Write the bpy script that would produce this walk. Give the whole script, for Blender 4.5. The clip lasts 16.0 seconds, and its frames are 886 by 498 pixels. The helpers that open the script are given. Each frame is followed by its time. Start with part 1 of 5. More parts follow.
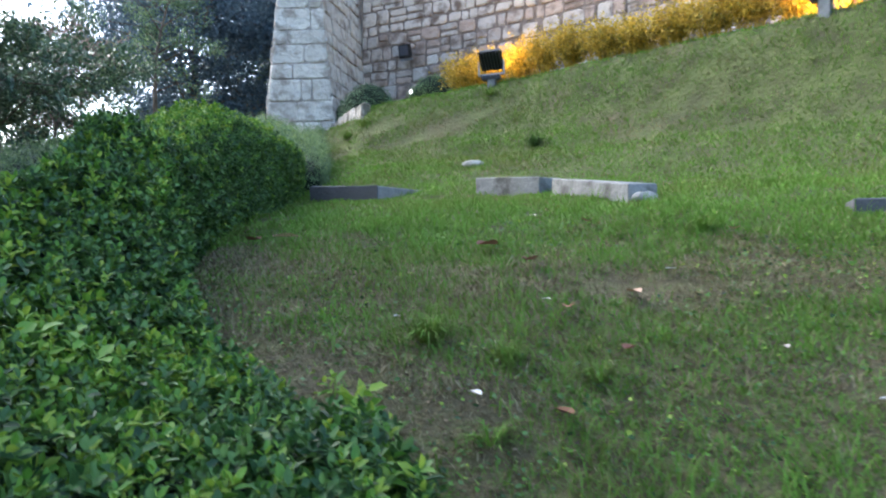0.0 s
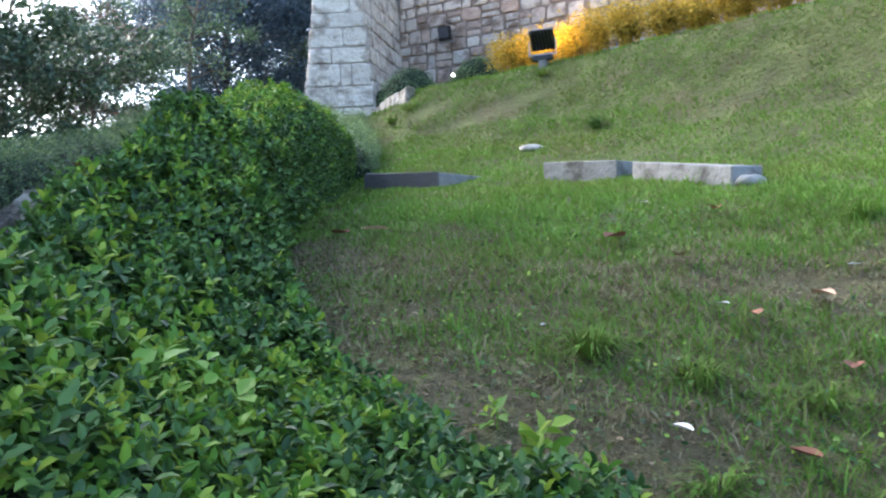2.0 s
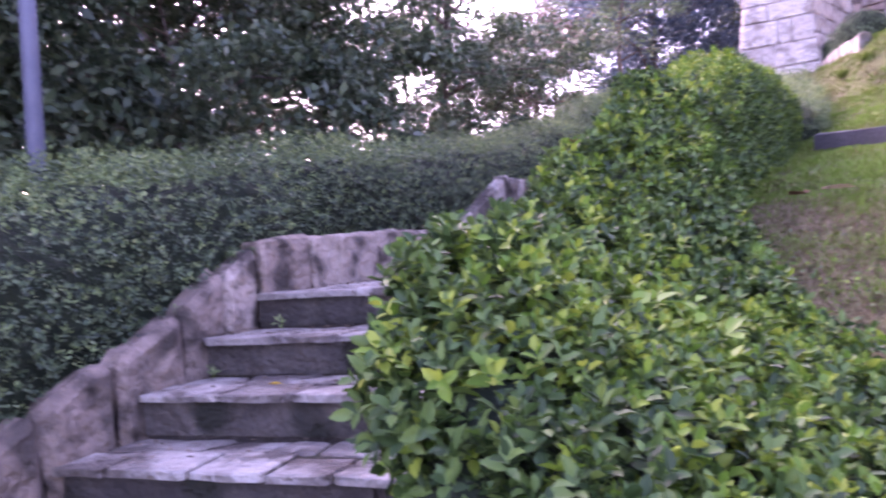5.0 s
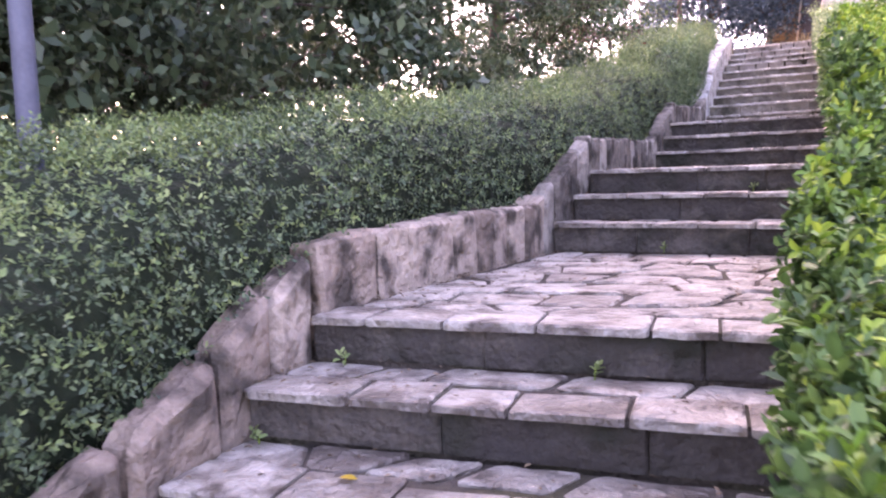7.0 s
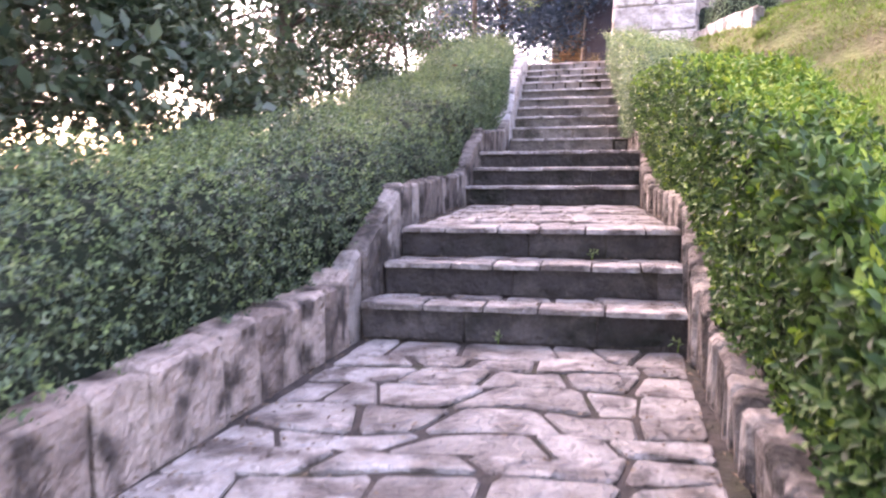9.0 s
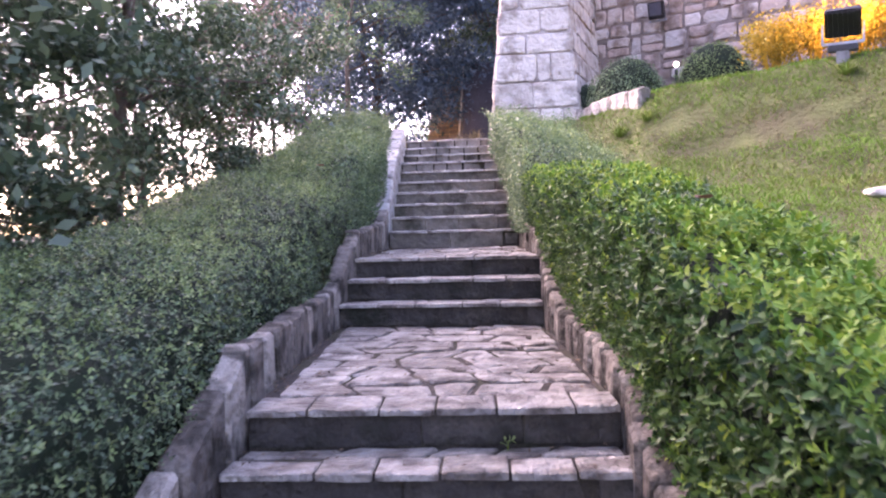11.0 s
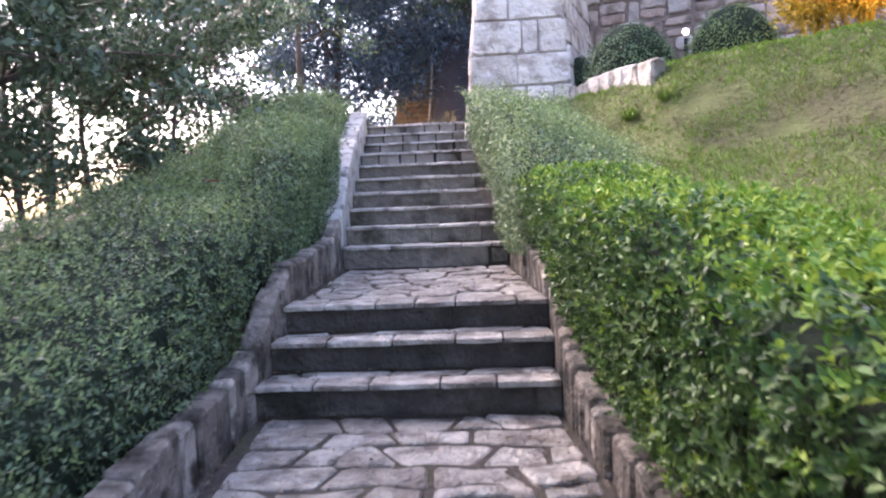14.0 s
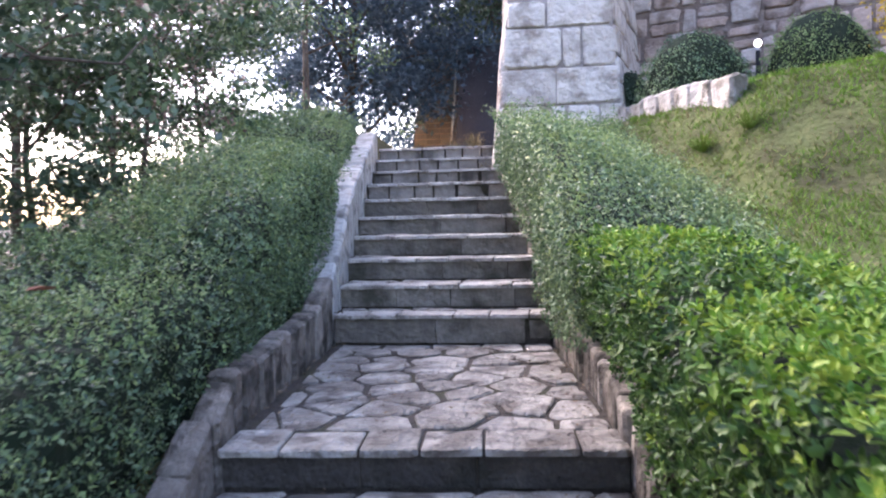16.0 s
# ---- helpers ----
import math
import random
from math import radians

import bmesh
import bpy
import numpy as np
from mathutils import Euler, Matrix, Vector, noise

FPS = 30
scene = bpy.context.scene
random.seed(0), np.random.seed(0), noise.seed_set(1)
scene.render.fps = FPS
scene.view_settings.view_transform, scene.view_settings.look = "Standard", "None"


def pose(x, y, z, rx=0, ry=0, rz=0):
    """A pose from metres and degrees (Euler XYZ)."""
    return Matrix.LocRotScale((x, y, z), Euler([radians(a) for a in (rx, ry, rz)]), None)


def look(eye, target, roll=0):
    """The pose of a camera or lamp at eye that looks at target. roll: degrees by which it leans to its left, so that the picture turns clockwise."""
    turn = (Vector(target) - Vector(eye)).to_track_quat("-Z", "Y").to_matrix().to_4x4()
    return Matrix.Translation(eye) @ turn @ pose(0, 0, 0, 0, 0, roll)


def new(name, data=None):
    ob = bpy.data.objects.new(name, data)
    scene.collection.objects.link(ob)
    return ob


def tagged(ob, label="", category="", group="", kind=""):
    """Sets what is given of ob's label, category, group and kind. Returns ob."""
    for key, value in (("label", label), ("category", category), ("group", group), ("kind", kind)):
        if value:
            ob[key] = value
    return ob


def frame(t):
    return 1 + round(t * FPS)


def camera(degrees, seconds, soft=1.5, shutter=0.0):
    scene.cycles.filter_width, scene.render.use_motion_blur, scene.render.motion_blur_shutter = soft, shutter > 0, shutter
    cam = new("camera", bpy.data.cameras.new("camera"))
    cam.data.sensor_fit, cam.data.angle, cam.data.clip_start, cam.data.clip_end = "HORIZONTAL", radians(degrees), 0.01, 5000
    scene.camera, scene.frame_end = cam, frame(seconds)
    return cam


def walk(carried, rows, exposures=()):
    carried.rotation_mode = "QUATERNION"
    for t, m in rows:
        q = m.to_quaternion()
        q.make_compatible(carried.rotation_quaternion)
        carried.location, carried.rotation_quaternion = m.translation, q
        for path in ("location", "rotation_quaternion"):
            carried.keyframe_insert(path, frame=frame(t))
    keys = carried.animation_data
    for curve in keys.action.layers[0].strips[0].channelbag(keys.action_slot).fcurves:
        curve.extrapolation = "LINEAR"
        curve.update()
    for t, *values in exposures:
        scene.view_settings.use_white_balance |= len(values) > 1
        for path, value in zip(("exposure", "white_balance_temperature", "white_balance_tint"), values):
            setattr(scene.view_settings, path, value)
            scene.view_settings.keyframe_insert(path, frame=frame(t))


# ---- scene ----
cam = camera(60.0, 16.0, soft=2.1, shutter=0.5)
PATH = [
    (0, (-0.16, 0.465, 1.263), (-0.171, 2.465, 1.302), -1.4),
    (0.5, (-0.257, 0.658, 1.281), (-0.298, 2.657, 1.34), -2.6),
    (1, (-0.388, 0.773, 1.278), (-0.460, 2.771, 1.315), -3.1),
    (1.5, (-0.561, 0.837, 1.312), (-0.606, 2.837, 1.326), -2.7),
    (2, (-0.57, 0.91, 1.312), (-0.642, 2.909, 1.319), -1.9),
    (2.5, (-0.552, 0.951, 1.301), (-0.755, 2.94, 1.287), -0.9),
    (3, (-0.527, 0.962, 1.298), (-0.753, 2.949, 1.269), -0.8),
    (3.5, (-0.526, 0.975, 1.305), (-0.776, 2.959, 1.269), -0.7),
    (4, (-0.545, 0.978, 1.294), (-0.832, 2.957, 1.254), -0.5),
    (4.5, (-0.648, 0.761, 1.278), (-1.295, 2.653, 1.231), -0.6),
    (5, (-0.618, 0.682, 1.266), (-1.718, 2.352, 1.269), -3.7),
    (5.2, (-0.666, 0.679, 1.289), (-1.812, 2.318, 1.294), -4.1),
    (7.3, (-1.509, 1.399, 1.618), (-2.63, 3.038, 1.384), -1.3),
    (7.5, (-1.575, 1.495, 1.622), (-2.679, 3.142, 1.366), -1.2),
    (8, (-1.672, 1.75, 1.783), (-2.741, 3.42, 1.519), -1.2),
    (8.5, (-1.834, 1.986, 1.848), (-2.669, 3.787, 1.604), -0.6),
    (9, (-1.955, 2.19, 1.958), (-2.611, 4.066, 1.739), -0.4),
    (9.5, (-1.998, 2.514, 2.054), (-2.6, 4.411, 1.855), -1.7),
    (10, (-2.056, 2.707, 2.165), (-2.544, 4.643, 2.039), -1.4),
    (10.2, (-2.109, 2.81, 2.224), (-2.56, 4.758, 2.155), -1.2),
    (12.5, (-2.291, 4.062, 2.529), (-2.596, 6.036, 2.436), -1.6),
    (13, (-2.31, 4.311, 2.63), (-2.643, 6.28, 2.515), -1.9),
    (13.5, (-2.448, 4.747, 2.611), (-2.778, 6.715, 2.468), -1.8),
    (14, (-2.535, 5.115, 2.643), (-2.82, 7.09, 2.511), -2.2),
    (14.5, (-2.546, 5.57, 2.699), (-2.84, 7.545, 2.581), -2.0),
    (15, (-2.662, 6.004, 2.709), (-2.995, 7.973, 2.59), -0.8),
    (15.5, (-2.738, 6.301, 2.832), (-3.071, 8.271, 2.742), -0.6),
    (16, (-2.755, 6.64, 2.905), (-3.093, 8.609, 2.81), -1.3),
]
EXPOSURES = [(0, 2.45, 5900, 4), (2, 2.65, 6000, 6), (2.6, 3.05, 5900, 34), (3.5, 3.22, 5900, 62), (5, 3.38, 6450, 70), (7.5, 3.86, 7650, 48), (9, 3.8, 7450, 46), (10, 3.5, 7000, 48), (12.5, 3.1, 6600, 36), (14.5, 3.05, 6550, 28), (16, 2.92, 6300, 26)]
walk(cam, [(t, look(eye, target, roll)) for t, eye, target, roll in PATH], EXPOSURES)

# ---------------------------------------------------------------- light
world = bpy.data.worlds.new("sky")
scene.world = world
world.use_nodes = True
wn, wl = world.node_tree.nodes, world.node_tree.links
sky = wn.new("ShaderNodeTexSky")
sky.sky_type, sky.sun_disc = "NISHITA", False
sky.sun_elevation, sky.sun_rotation = radians(38), radians(-60)
sky.air_density, sky.dust_density, sky.ozone_density = 1.0, 3.0, 1.0
wl.new(sky.outputs[0], wn["Background"].inputs[0])
wn["Background"].inputs[1].default_value = 0.15

sun = new("sun", bpy.data.lights.new("sun", "SUN"))
sun.data.energy, sun.data.angle, sun.data.color = 1.1, radians(35), (1.0, 0.95, 0.9)
sun.matrix_world = look((0, 0, 0), (0.68, -0.39, -0.62))


# ---------------------------------------------------------------- materials
def material(name, stops, rough=0.8, scale=6.0, random_from="", spread=0.35, bump=0.3, fine=60.0, spec=0.3,
             through_light=0.0, stain=None, stain_scale=1.5, stain_amount=0.5, metal=0.0, chunk=0.0):
    """A rough or leafy surface: colour stops driven by noise at two scales and, where asked, a random value for each piece."""
    m = bpy.data.materials.new(name)
    m.use_nodes = True
    n, l = m.node_tree.nodes, m.node_tree.links
    b = n["Principled BSDF"]
    b.inputs["Roughness"].default_value, b.inputs["Metallic"].default_value = rough, metal
    b.inputs["Specular IOR Level"].default_value = spec
    geo = n.new("ShaderNodeNewGeometry")

    def noise_at(s, detail=4.0):
        t = n.new("ShaderNodeTexNoise")
        t.inputs["Scale"].default_value, t.inputs["Detail"].default_value = s, detail
        l.new(geo.outputs["Position"], t.inputs["Vector"])
        return t.outputs["Fac"]

    def calc(op, a, c):
        x = n.new("ShaderNodeMath")
        x.operation = op
        for k, v in enumerate((a, c)):
            if isinstance(v, (int, float)):
                x.inputs[k].default_value = v
            else:
                l.new(v, x.inputs[k])
        return x.outputs[0]

    value = calc("ADD", calc("MULTIPLY", noise_at(scale), 0.7), calc("MULTIPLY", noise_at(fine), 0.3))
    value = calc("ADD", calc("MULTIPLY", calc("SUBTRACT", value, 0.5), 1.6), 0.5)
    if random_from:
        rnd = geo.outputs["Random Per Island"] if random_from == "island" else n.new("ShaderNodeObjectInfo").outputs["Random"]
        value = calc("ADD", calc("MULTIPLY", value, 1 - spread), calc("MULTIPLY", rnd, spread))
    ramp = n.new("ShaderNodeValToRGB")
    e = ramp.color_ramp.elements
    while len(e) < len(stops):
        e.new(0.5)
    for el, (at, c) in zip(e, stops):
        el.position, el.color = at, (*c, 1)
    l.new(value, ramp.inputs[0])
    colour = ramp.outputs[0]
    if stain:
        mix = n.new("ShaderNodeMix")
        mix.data_type = "RGBA"
        r2 = n.new("ShaderNodeValToRGB")
        r2.color_ramp.elements[0].position, r2.color_ramp.elements[1].position = 0.62 - 0.3 * stain_amount, 0.78 - 0.3 * stain_amount
        l.new(noise_at(stain_scale, 6.0), r2.inputs[0])
        l.new(r2.outputs[0], mix.inputs["Factor"])
        l.new(colour, mix.inputs["A"])
        mix.inputs["B"].default_value = (*stain, 1)
        colour = mix.outputs["Result"]
    l.new(colour, b.inputs["Base Color"])
    if bump:
        bp = n.new("ShaderNodeBump")
        bp.inputs["Strength"].default_value, bp.inputs["Distance"].default_value = bump, 0.03
        l.new(calc("ADD", noise_at(fine * 0.4, 9.0), calc("MULTIPLY", noise_at(fine * 0.12, 3.0), chunk)), bp.inputs["Height"])
        l.new(bp.outputs[0], b.inputs["Normal"])
    if through_light:
        tr = n.new("ShaderNodeBsdfTranslucent")
        l.new(colour, tr.inputs["Color"])
        ms = n.new("ShaderNodeMixShader")
        ms.inputs[0].default_value = through_light
        l.new(b.outputs[0], ms.inputs[1])
        l.new(tr.outputs[0], ms.inputs[2])
        l.new(ms.outputs[0], n["Material Output"].inputs["Surface"])
    return m


def glow(name, colour, strength):
    m = bpy.data.materials.new(name)
    m.use_nodes = True
    b = m.node_tree.nodes["Principled BSDF"]
    b.inputs["Emission Color"].default_value, b.inputs["Emission Strength"].default_value = (*colour, 1), strength
    return m


M_GROUND = material("lawn_soil", [(0.2, (0.05, 0.0388, 0.0208)), (0.45, (0.115, 0.0921, 0.044)), (0.62, (0.12, 0.112, 0.044)), (0.85, (0.2, 0.17, 0.084))], 0.95, 14.0, fine=150, bump=1.0, stain=(0.1, 0.0776, 0.044), stain_scale=1.3, stain_amount=0.35)
M_WOODFLOOR = material("woodland_floor", [(0.2, (0.022, 0.018, 0.012)), (0.6, (0.05, 0.042, 0.028)), (0.9, (0.085, 0.072, 0.045))], 0.95, 6.0, bump=1.0, fine=60)
M_TURF = material("turf", [(0.2, (0.029, 0.027, 0.0116)), (0.42, (0.0464, 0.0528, 0.0162)), (0.65, (0.0609, 0.075, 0.0209)), (0.88, (0.0928, 0.096, 0.0377))], 0.95, 3.0, fine=45, bump=1.0, stain=(0.0638, 0.0528, 0.0278), stain_scale=0.9, stain_amount=0.35)
M_GRASS = material("grass_blades", [(0.2, (0.15, 0.15, 0.05)), (0.4, (0.125, 0.19, 0.038)), (0.6, (0.105, 0.215, 0.03)), (0.85, (0.20, 0.31, 0.06))], 0.75, 0.8, "island", 0.3, 0, 5.0, 0.12, 0.25)
M_DRYGRASS = material("dry_grass", [(0.2, (0.10, 0.078, 0.05)), (0.5, (0.18, 0.148, 0.085)), (0.8, (0.30, 0.255, 0.155))], 0.85, 2.0, "island", 0.6, 0, 8.0, 0.15, 0.2)
M_LEAF = material("hedge_leaf", [(0.2, (0.018, 0.05, 0.014)), (0.5, (0.05, 0.112, 0.026)), (0.8, (0.105, 0.185, 0.044))], 0.5, 2.0, "island", 0.75, 0, 20.0, 0.32, 0.22)
M_FRESH = material("fresh_leaf", [(0.2, (0.07, 0.165, 0.02)), (0.5, (0.125, 0.24, 0.028)), (0.8, (0.25, 0.335, 0.045))], 0.5, 2.0, "island", 0.7, 0, 20.0, 0.3, 0.3)
M_FINE = material("fine_leaf", [(0.15, (0.042, 0.08, 0.044)), (0.5, (0.095, 0.16, 0.075)), (0.88, (0.20, 0.28, 0.13))], 0.45, 2.0, "island", 0.75, 0, 20.0, 0.4, 0.22)
M_DARKFINE = material("dark_fine_leaf", [(0.15, (0.026, 0.052, 0.028)), (0.5, (0.06, 0.105, 0.05)), (0.88, (0.135, 0.195, 0.085))], 0.45, 2.0, "island", 0.75, 0, 20.0, 0.4, 0.2)
M_FINETOP = material("fine_leaf_shoots", [(0.15, (0.11, 0.18, 0.065)), (0.5, (0.17, 0.25, 0.09)), (0.88, (0.26, 0.33, 0.13))], 0.55, 2.0, "island", 0.7, 0, 20.0, 0.3, 0.3)
# Near-black for the shells behind the leaves: the inner shade as colour.
M_CORE = material("hedge_core_shade", [(0.2, (0.006, 0.012, 0.006)), (0.8, (0.018, 0.03, 0.014))], 0.95, 12.0, bump=0.8, fine=40)
M_GOLD = material("gold_leaf", [(0.15, (0.20, 0.18, 0.03)), (0.5, (0.42, 0.28, 0.03)), (0.9, (0.58, 0.41, 0.06))], 0.5, 2.0, "island", 0.75, 0, 20.0, 0.3, 0.35)
M_TREELEAF = material("tree_leaf", [(0.15, (0.028, 0.055, 0.032)), (0.5, (0.058, 0.098, 0.054)), (0.9, (0.115, 0.16, 0.085))], 0.45, 0.8, "island", 0.6, 0, 20.0, 0.4, 0.2)
# Far crowns: distance haze is mixed into this leaf colour, bluer and paler.
M_HAZYLEAF = material("hazy_pine_leaf", [(0.15, (0.035, 0.06, 0.08)), (0.5, (0.07, 0.105, 0.14)), (0.9, (0.12, 0.165, 0.20))], 0.6, 0.8, "island", 0.6, 0, 20.0, 0.3, 0.3)
M_DRYBUSH = material("withered_leaf", [(0.2, (0.10, 0.075, 0.065)), (0.55, (0.21, 0.155, 0.135)), (0.9, (0.32, 0.25, 0.22))], 0.8, 2.0, "island", 0.7, 0, 20.0, 0.2, 0.2)
M_DRYLEAF = material("dry_leaf", [(0.2, (0.15, 0.06, 0.035)), (0.55, (0.30, 0.125, 0.075)), (0.9, (0.42, 0.28, 0.20))], 0.75, 4.0, "object", 0.7, 0.3, 30.0)
M_PALELEAF = material("bleached_leaf", [(0.2, (0.30, 0.26, 0.22)), (0.8, (0.55, 0.52, 0.50))], 0.8, 4.0, "object", 0.6, 0.2, 30.0)
M_BARK = material("bark", [(0.2, (0.05, 0.04, 0.032)), (0.8, (0.15, 0.12, 0.10))], 0.95, 8.0, bump=0.8, fine=50)
M_PAVE = material("paving_granite", [(0.1, (0.11, 0.095, 0.08)), (0.4, (0.245, 0.222, 0.189)), (0.62, (0.365, 0.338, 0.293)), (0.9, (0.56, 0.525, 0.456))], 0.42, 13.0, "object", 0.34, 1.2, 70.0, 0.5, 0, (0.105, 0.088, 0.0717), 7.0, 0.55, chunk=1.8)
M_TREAD = material("worn_tread_granite", [(0.1, (0.19, 0.17, 0.149)), (0.4, (0.38, 0.35, 0.307)), (0.62, (0.52, 0.485, 0.428)), (0.9, (0.66, 0.62, 0.549))], 0.42, 12.0, "object", 0.3, 1.2, 70.0, 0.5, 0, (0.16, 0.14, 0.117), 6.0, 0.42, chunk=1.6)
M_JOINT = material("mossy_mortar", [(0.2, (0.03, 0.026, 0.0214)), (0.8, (0.085, 0.07, 0.0559))], 0.95, 10.0, bump=1.0, fine=90, stain=(0.05, 0.048, 0.0261), stain_scale=3.0, stain_amount=0.35)
# Dark from grime and from the risers' shade, both put into the colour.
M_RISER = material("grimy_shaded_riser_stone", [(0.1, (0.025, 0.022, 0.0194)), (0.5, (0.055, 0.049, 0.0422)), (0.9, (0.14, 0.122, 0.101))], 0.85, 7.0, "object", 0.3, 1.0, 60.0, 0.3, 0, (0.022, 0.023, 0.0158), 4.0, 0.4, chunk=2.0)
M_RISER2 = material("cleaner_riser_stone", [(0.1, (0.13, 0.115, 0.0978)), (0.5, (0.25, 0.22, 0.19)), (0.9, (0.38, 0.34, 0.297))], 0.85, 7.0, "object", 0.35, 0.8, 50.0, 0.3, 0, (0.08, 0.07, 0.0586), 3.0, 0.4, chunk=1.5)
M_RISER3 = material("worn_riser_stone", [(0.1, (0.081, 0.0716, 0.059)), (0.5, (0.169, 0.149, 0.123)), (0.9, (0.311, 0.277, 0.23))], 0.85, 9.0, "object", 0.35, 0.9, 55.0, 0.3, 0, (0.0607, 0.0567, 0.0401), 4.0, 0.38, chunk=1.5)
M_KERB = material("kerb_granite", [(0.1, (0.13, 0.1, 0.0792)), (0.5, (0.3, 0.235, 0.186)), (0.9, (0.52, 0.43, 0.349))], 0.85, 11.0, "object", 0.5, 1.0, 70.0, 0.25, 0, (0.07, 0.058, 0.0465), 6.0, 0.5, chunk=2.0)
M_KERBGREY = material("grey_kerb_granite", [(0.1, (0.07, 0.06, 0.0503)), (0.5, (0.19, 0.165, 0.138)), (0.9, (0.42, 0.38, 0.325))], 0.85, 9.0, "object", 0.45, 1.0, 70.0, 0.25, 0, (0.045, 0.04, 0.0317), 6.0, 0.55, chunk=2.0)
M_CAP = material("kerb_cap_granite", [(0.1, (0.26, 0.245, 0.224)), (0.5, (0.38, 0.365, 0.335)), (0.9, (0.5, 0.485, 0.447))], 0.75, 8.0, "object", 0.4, 0.7, 70.0, 0.35, 0, (0.16, 0.145, 0.131), 9.0, 0.35)
M_ASHLAR = material("tower_granite", [(0.1, (0.34, 0.297, 0.26)), (0.4, (0.5, 0.45, 0.395)), (0.65, (0.58, 0.525, 0.465)), (0.9, (0.68, 0.634, 0.567))], 0.9, 6.0, "object", 0.35, 1.0, 55.0, 0.2, 0, (0.3, 0.252, 0.214), 4.5, 0.45, chunk=2.2)
M_RUBBLE = material("wall_granite", [(0.1, (0.22, 0.17, 0.15)), (0.35, (0.44, 0.33, 0.27)), (0.6, (0.42, 0.37, 0.335)), (0.9, (0.62, 0.53, 0.46))], 0.9, 5.0, "object", 0.65, 1.0, 45.0, 0.2, 0, (0.17, 0.125, 0.10), 3.0, 0.42, chunk=1.6)
M_MORTAR = material("wall_mortar", [(0.2, (0.13, 0.10, 0.085)), (0.8, (0.27, 0.215, 0.185))], 0.95, 6.0, bump=0.9, fine=50, chunk=1.0)
M_LIME = material("tower_mortar", [(0.2, (0.24, 0.20, 0.18)), (0.8, (0.40, 0.35, 0.32))], 0.95, 6.0, bump=0.9, fine=50, chunk=1.0)
M_CONCRETE = material("grey_concrete", [(0.1, (0.11, 0.11, 0.112)), (0.5, (0.17, 0.17, 0.174)), (0.9, (0.26, 0.26, 0.265))], 0.85, 5.0, bump=0.5, fine=70, stain=(0.06, 0.06, 0.055), stain_scale=4.5, stain_amount=0.4)
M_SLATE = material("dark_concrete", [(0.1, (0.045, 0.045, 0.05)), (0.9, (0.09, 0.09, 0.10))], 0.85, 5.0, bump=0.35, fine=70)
M_WHITE = material("pale_stone", [(0.1, (0.22, 0.20, 0.18)), (0.5, (0.36, 0.335, 0.31)), (0.9, (0.48, 0.455, 0.43))], 0.9, 7.0, bump=0.9, fine=50, stain=(0.13, 0.115, 0.095), stain_scale=5.0, stain_amount=0.5, chunk=2.0)
M_BLACK = material("black_housing", [(0.2, (0.010, 0.010, 0.011)), (0.8, (0.022, 0.022, 0.025))], 0.45, 8.0, bump=0.1, spec=0.4)
M_STEEL = material("galvanised_steel", [(0.2, (0.22, 0.24, 0.27)), (0.8, (0.35, 0.37, 0.40))], 0.45, 12.0, bump=0.1, metal=0.6)
M_POLE = material("grey_painted_pole", [(0.2, (0.075, 0.085, 0.12)), (0.8, (0.12, 0.13, 0.175))], 0.5, 5.0, bump=0.1)
M_DARKSLAB = material("dark_slab", [(0.2, (0.035, 0.037, 0.05)), (0.8, (0.08, 0.08, 0.10))], 0.8, 1.5, bump=0.3, fine=30)
M_BRICK = material("pier_brick", [(0.2, (0.085, 0.08, 0.085)), (0.8, (0.17, 0.15, 0.15))], 0.9, 5.0, "object", 0.5, 0.5, 40)
M_LITTER = material("leaf_litter", [(0.2, (0.07, 0.05, 0.035)), (0.5, (0.14, 0.10, 0.065)), (0.85, (0.26, 0.19, 0.12))], 0.9, 6.0, "island", 0.7, 0, 30.0)
M_LAMPGLASS = glow("lit_lamp_glass", (1.0, 0.62, 0.22), 6.0)
M_GLOBE = glow("lit_globe", (1.0, 0.96, 0.9), 1.2)
M_GLOBE.node_tree.nodes["Principled BSDF"].inputs["Base Color"].default_value = (0.8, 0.8, 0.8, 1)


# ---------------------------------------------------------------- mesh helpers
def mesh_object(name, verts, faces, mats, parent=None, label="", mat_index=None, smooth=False):
    me = bpy.data.meshes.new(name)
    me.from_pydata([tuple(v) for v in verts], [], [tuple(f) for f in faces])
    for m in (mats if isinstance(mats, (list, tuple)) else [mats]):
        me.materials.append(m)
    if mat_index is not None:
        me.polygons.foreach_set("material_index", mat_index)
    if smooth:
        me.polygons.foreach_set("use_smooth", [True] * len(me.polygons))
    me.update()
    ob = new(name, me)
    if parent is not None:
        ob.parent = parent
        ob.matrix_parent_inverse = parent.matrix_world.inverted()
    if label:
        tagged(ob, label)
    return ob


def part(name, bm, mats, parent=None, label="", smooth=False):
    me = bpy.data.meshes.new(name)
    bm.normal_update()
    bm.to_mesh(me)
    bm.free()
    me.materials.append(mats)
    if smooth:
        me.polygons.foreach_set("use_smooth", [True] * len(me.polygons))
    ob = new(name, me)
    if parent is not None:
        ob.parent = parent
        ob.matrix_parent_inverse = parent.matrix_world.inverted()
    if label:
        tagged(ob, label)
    return ob


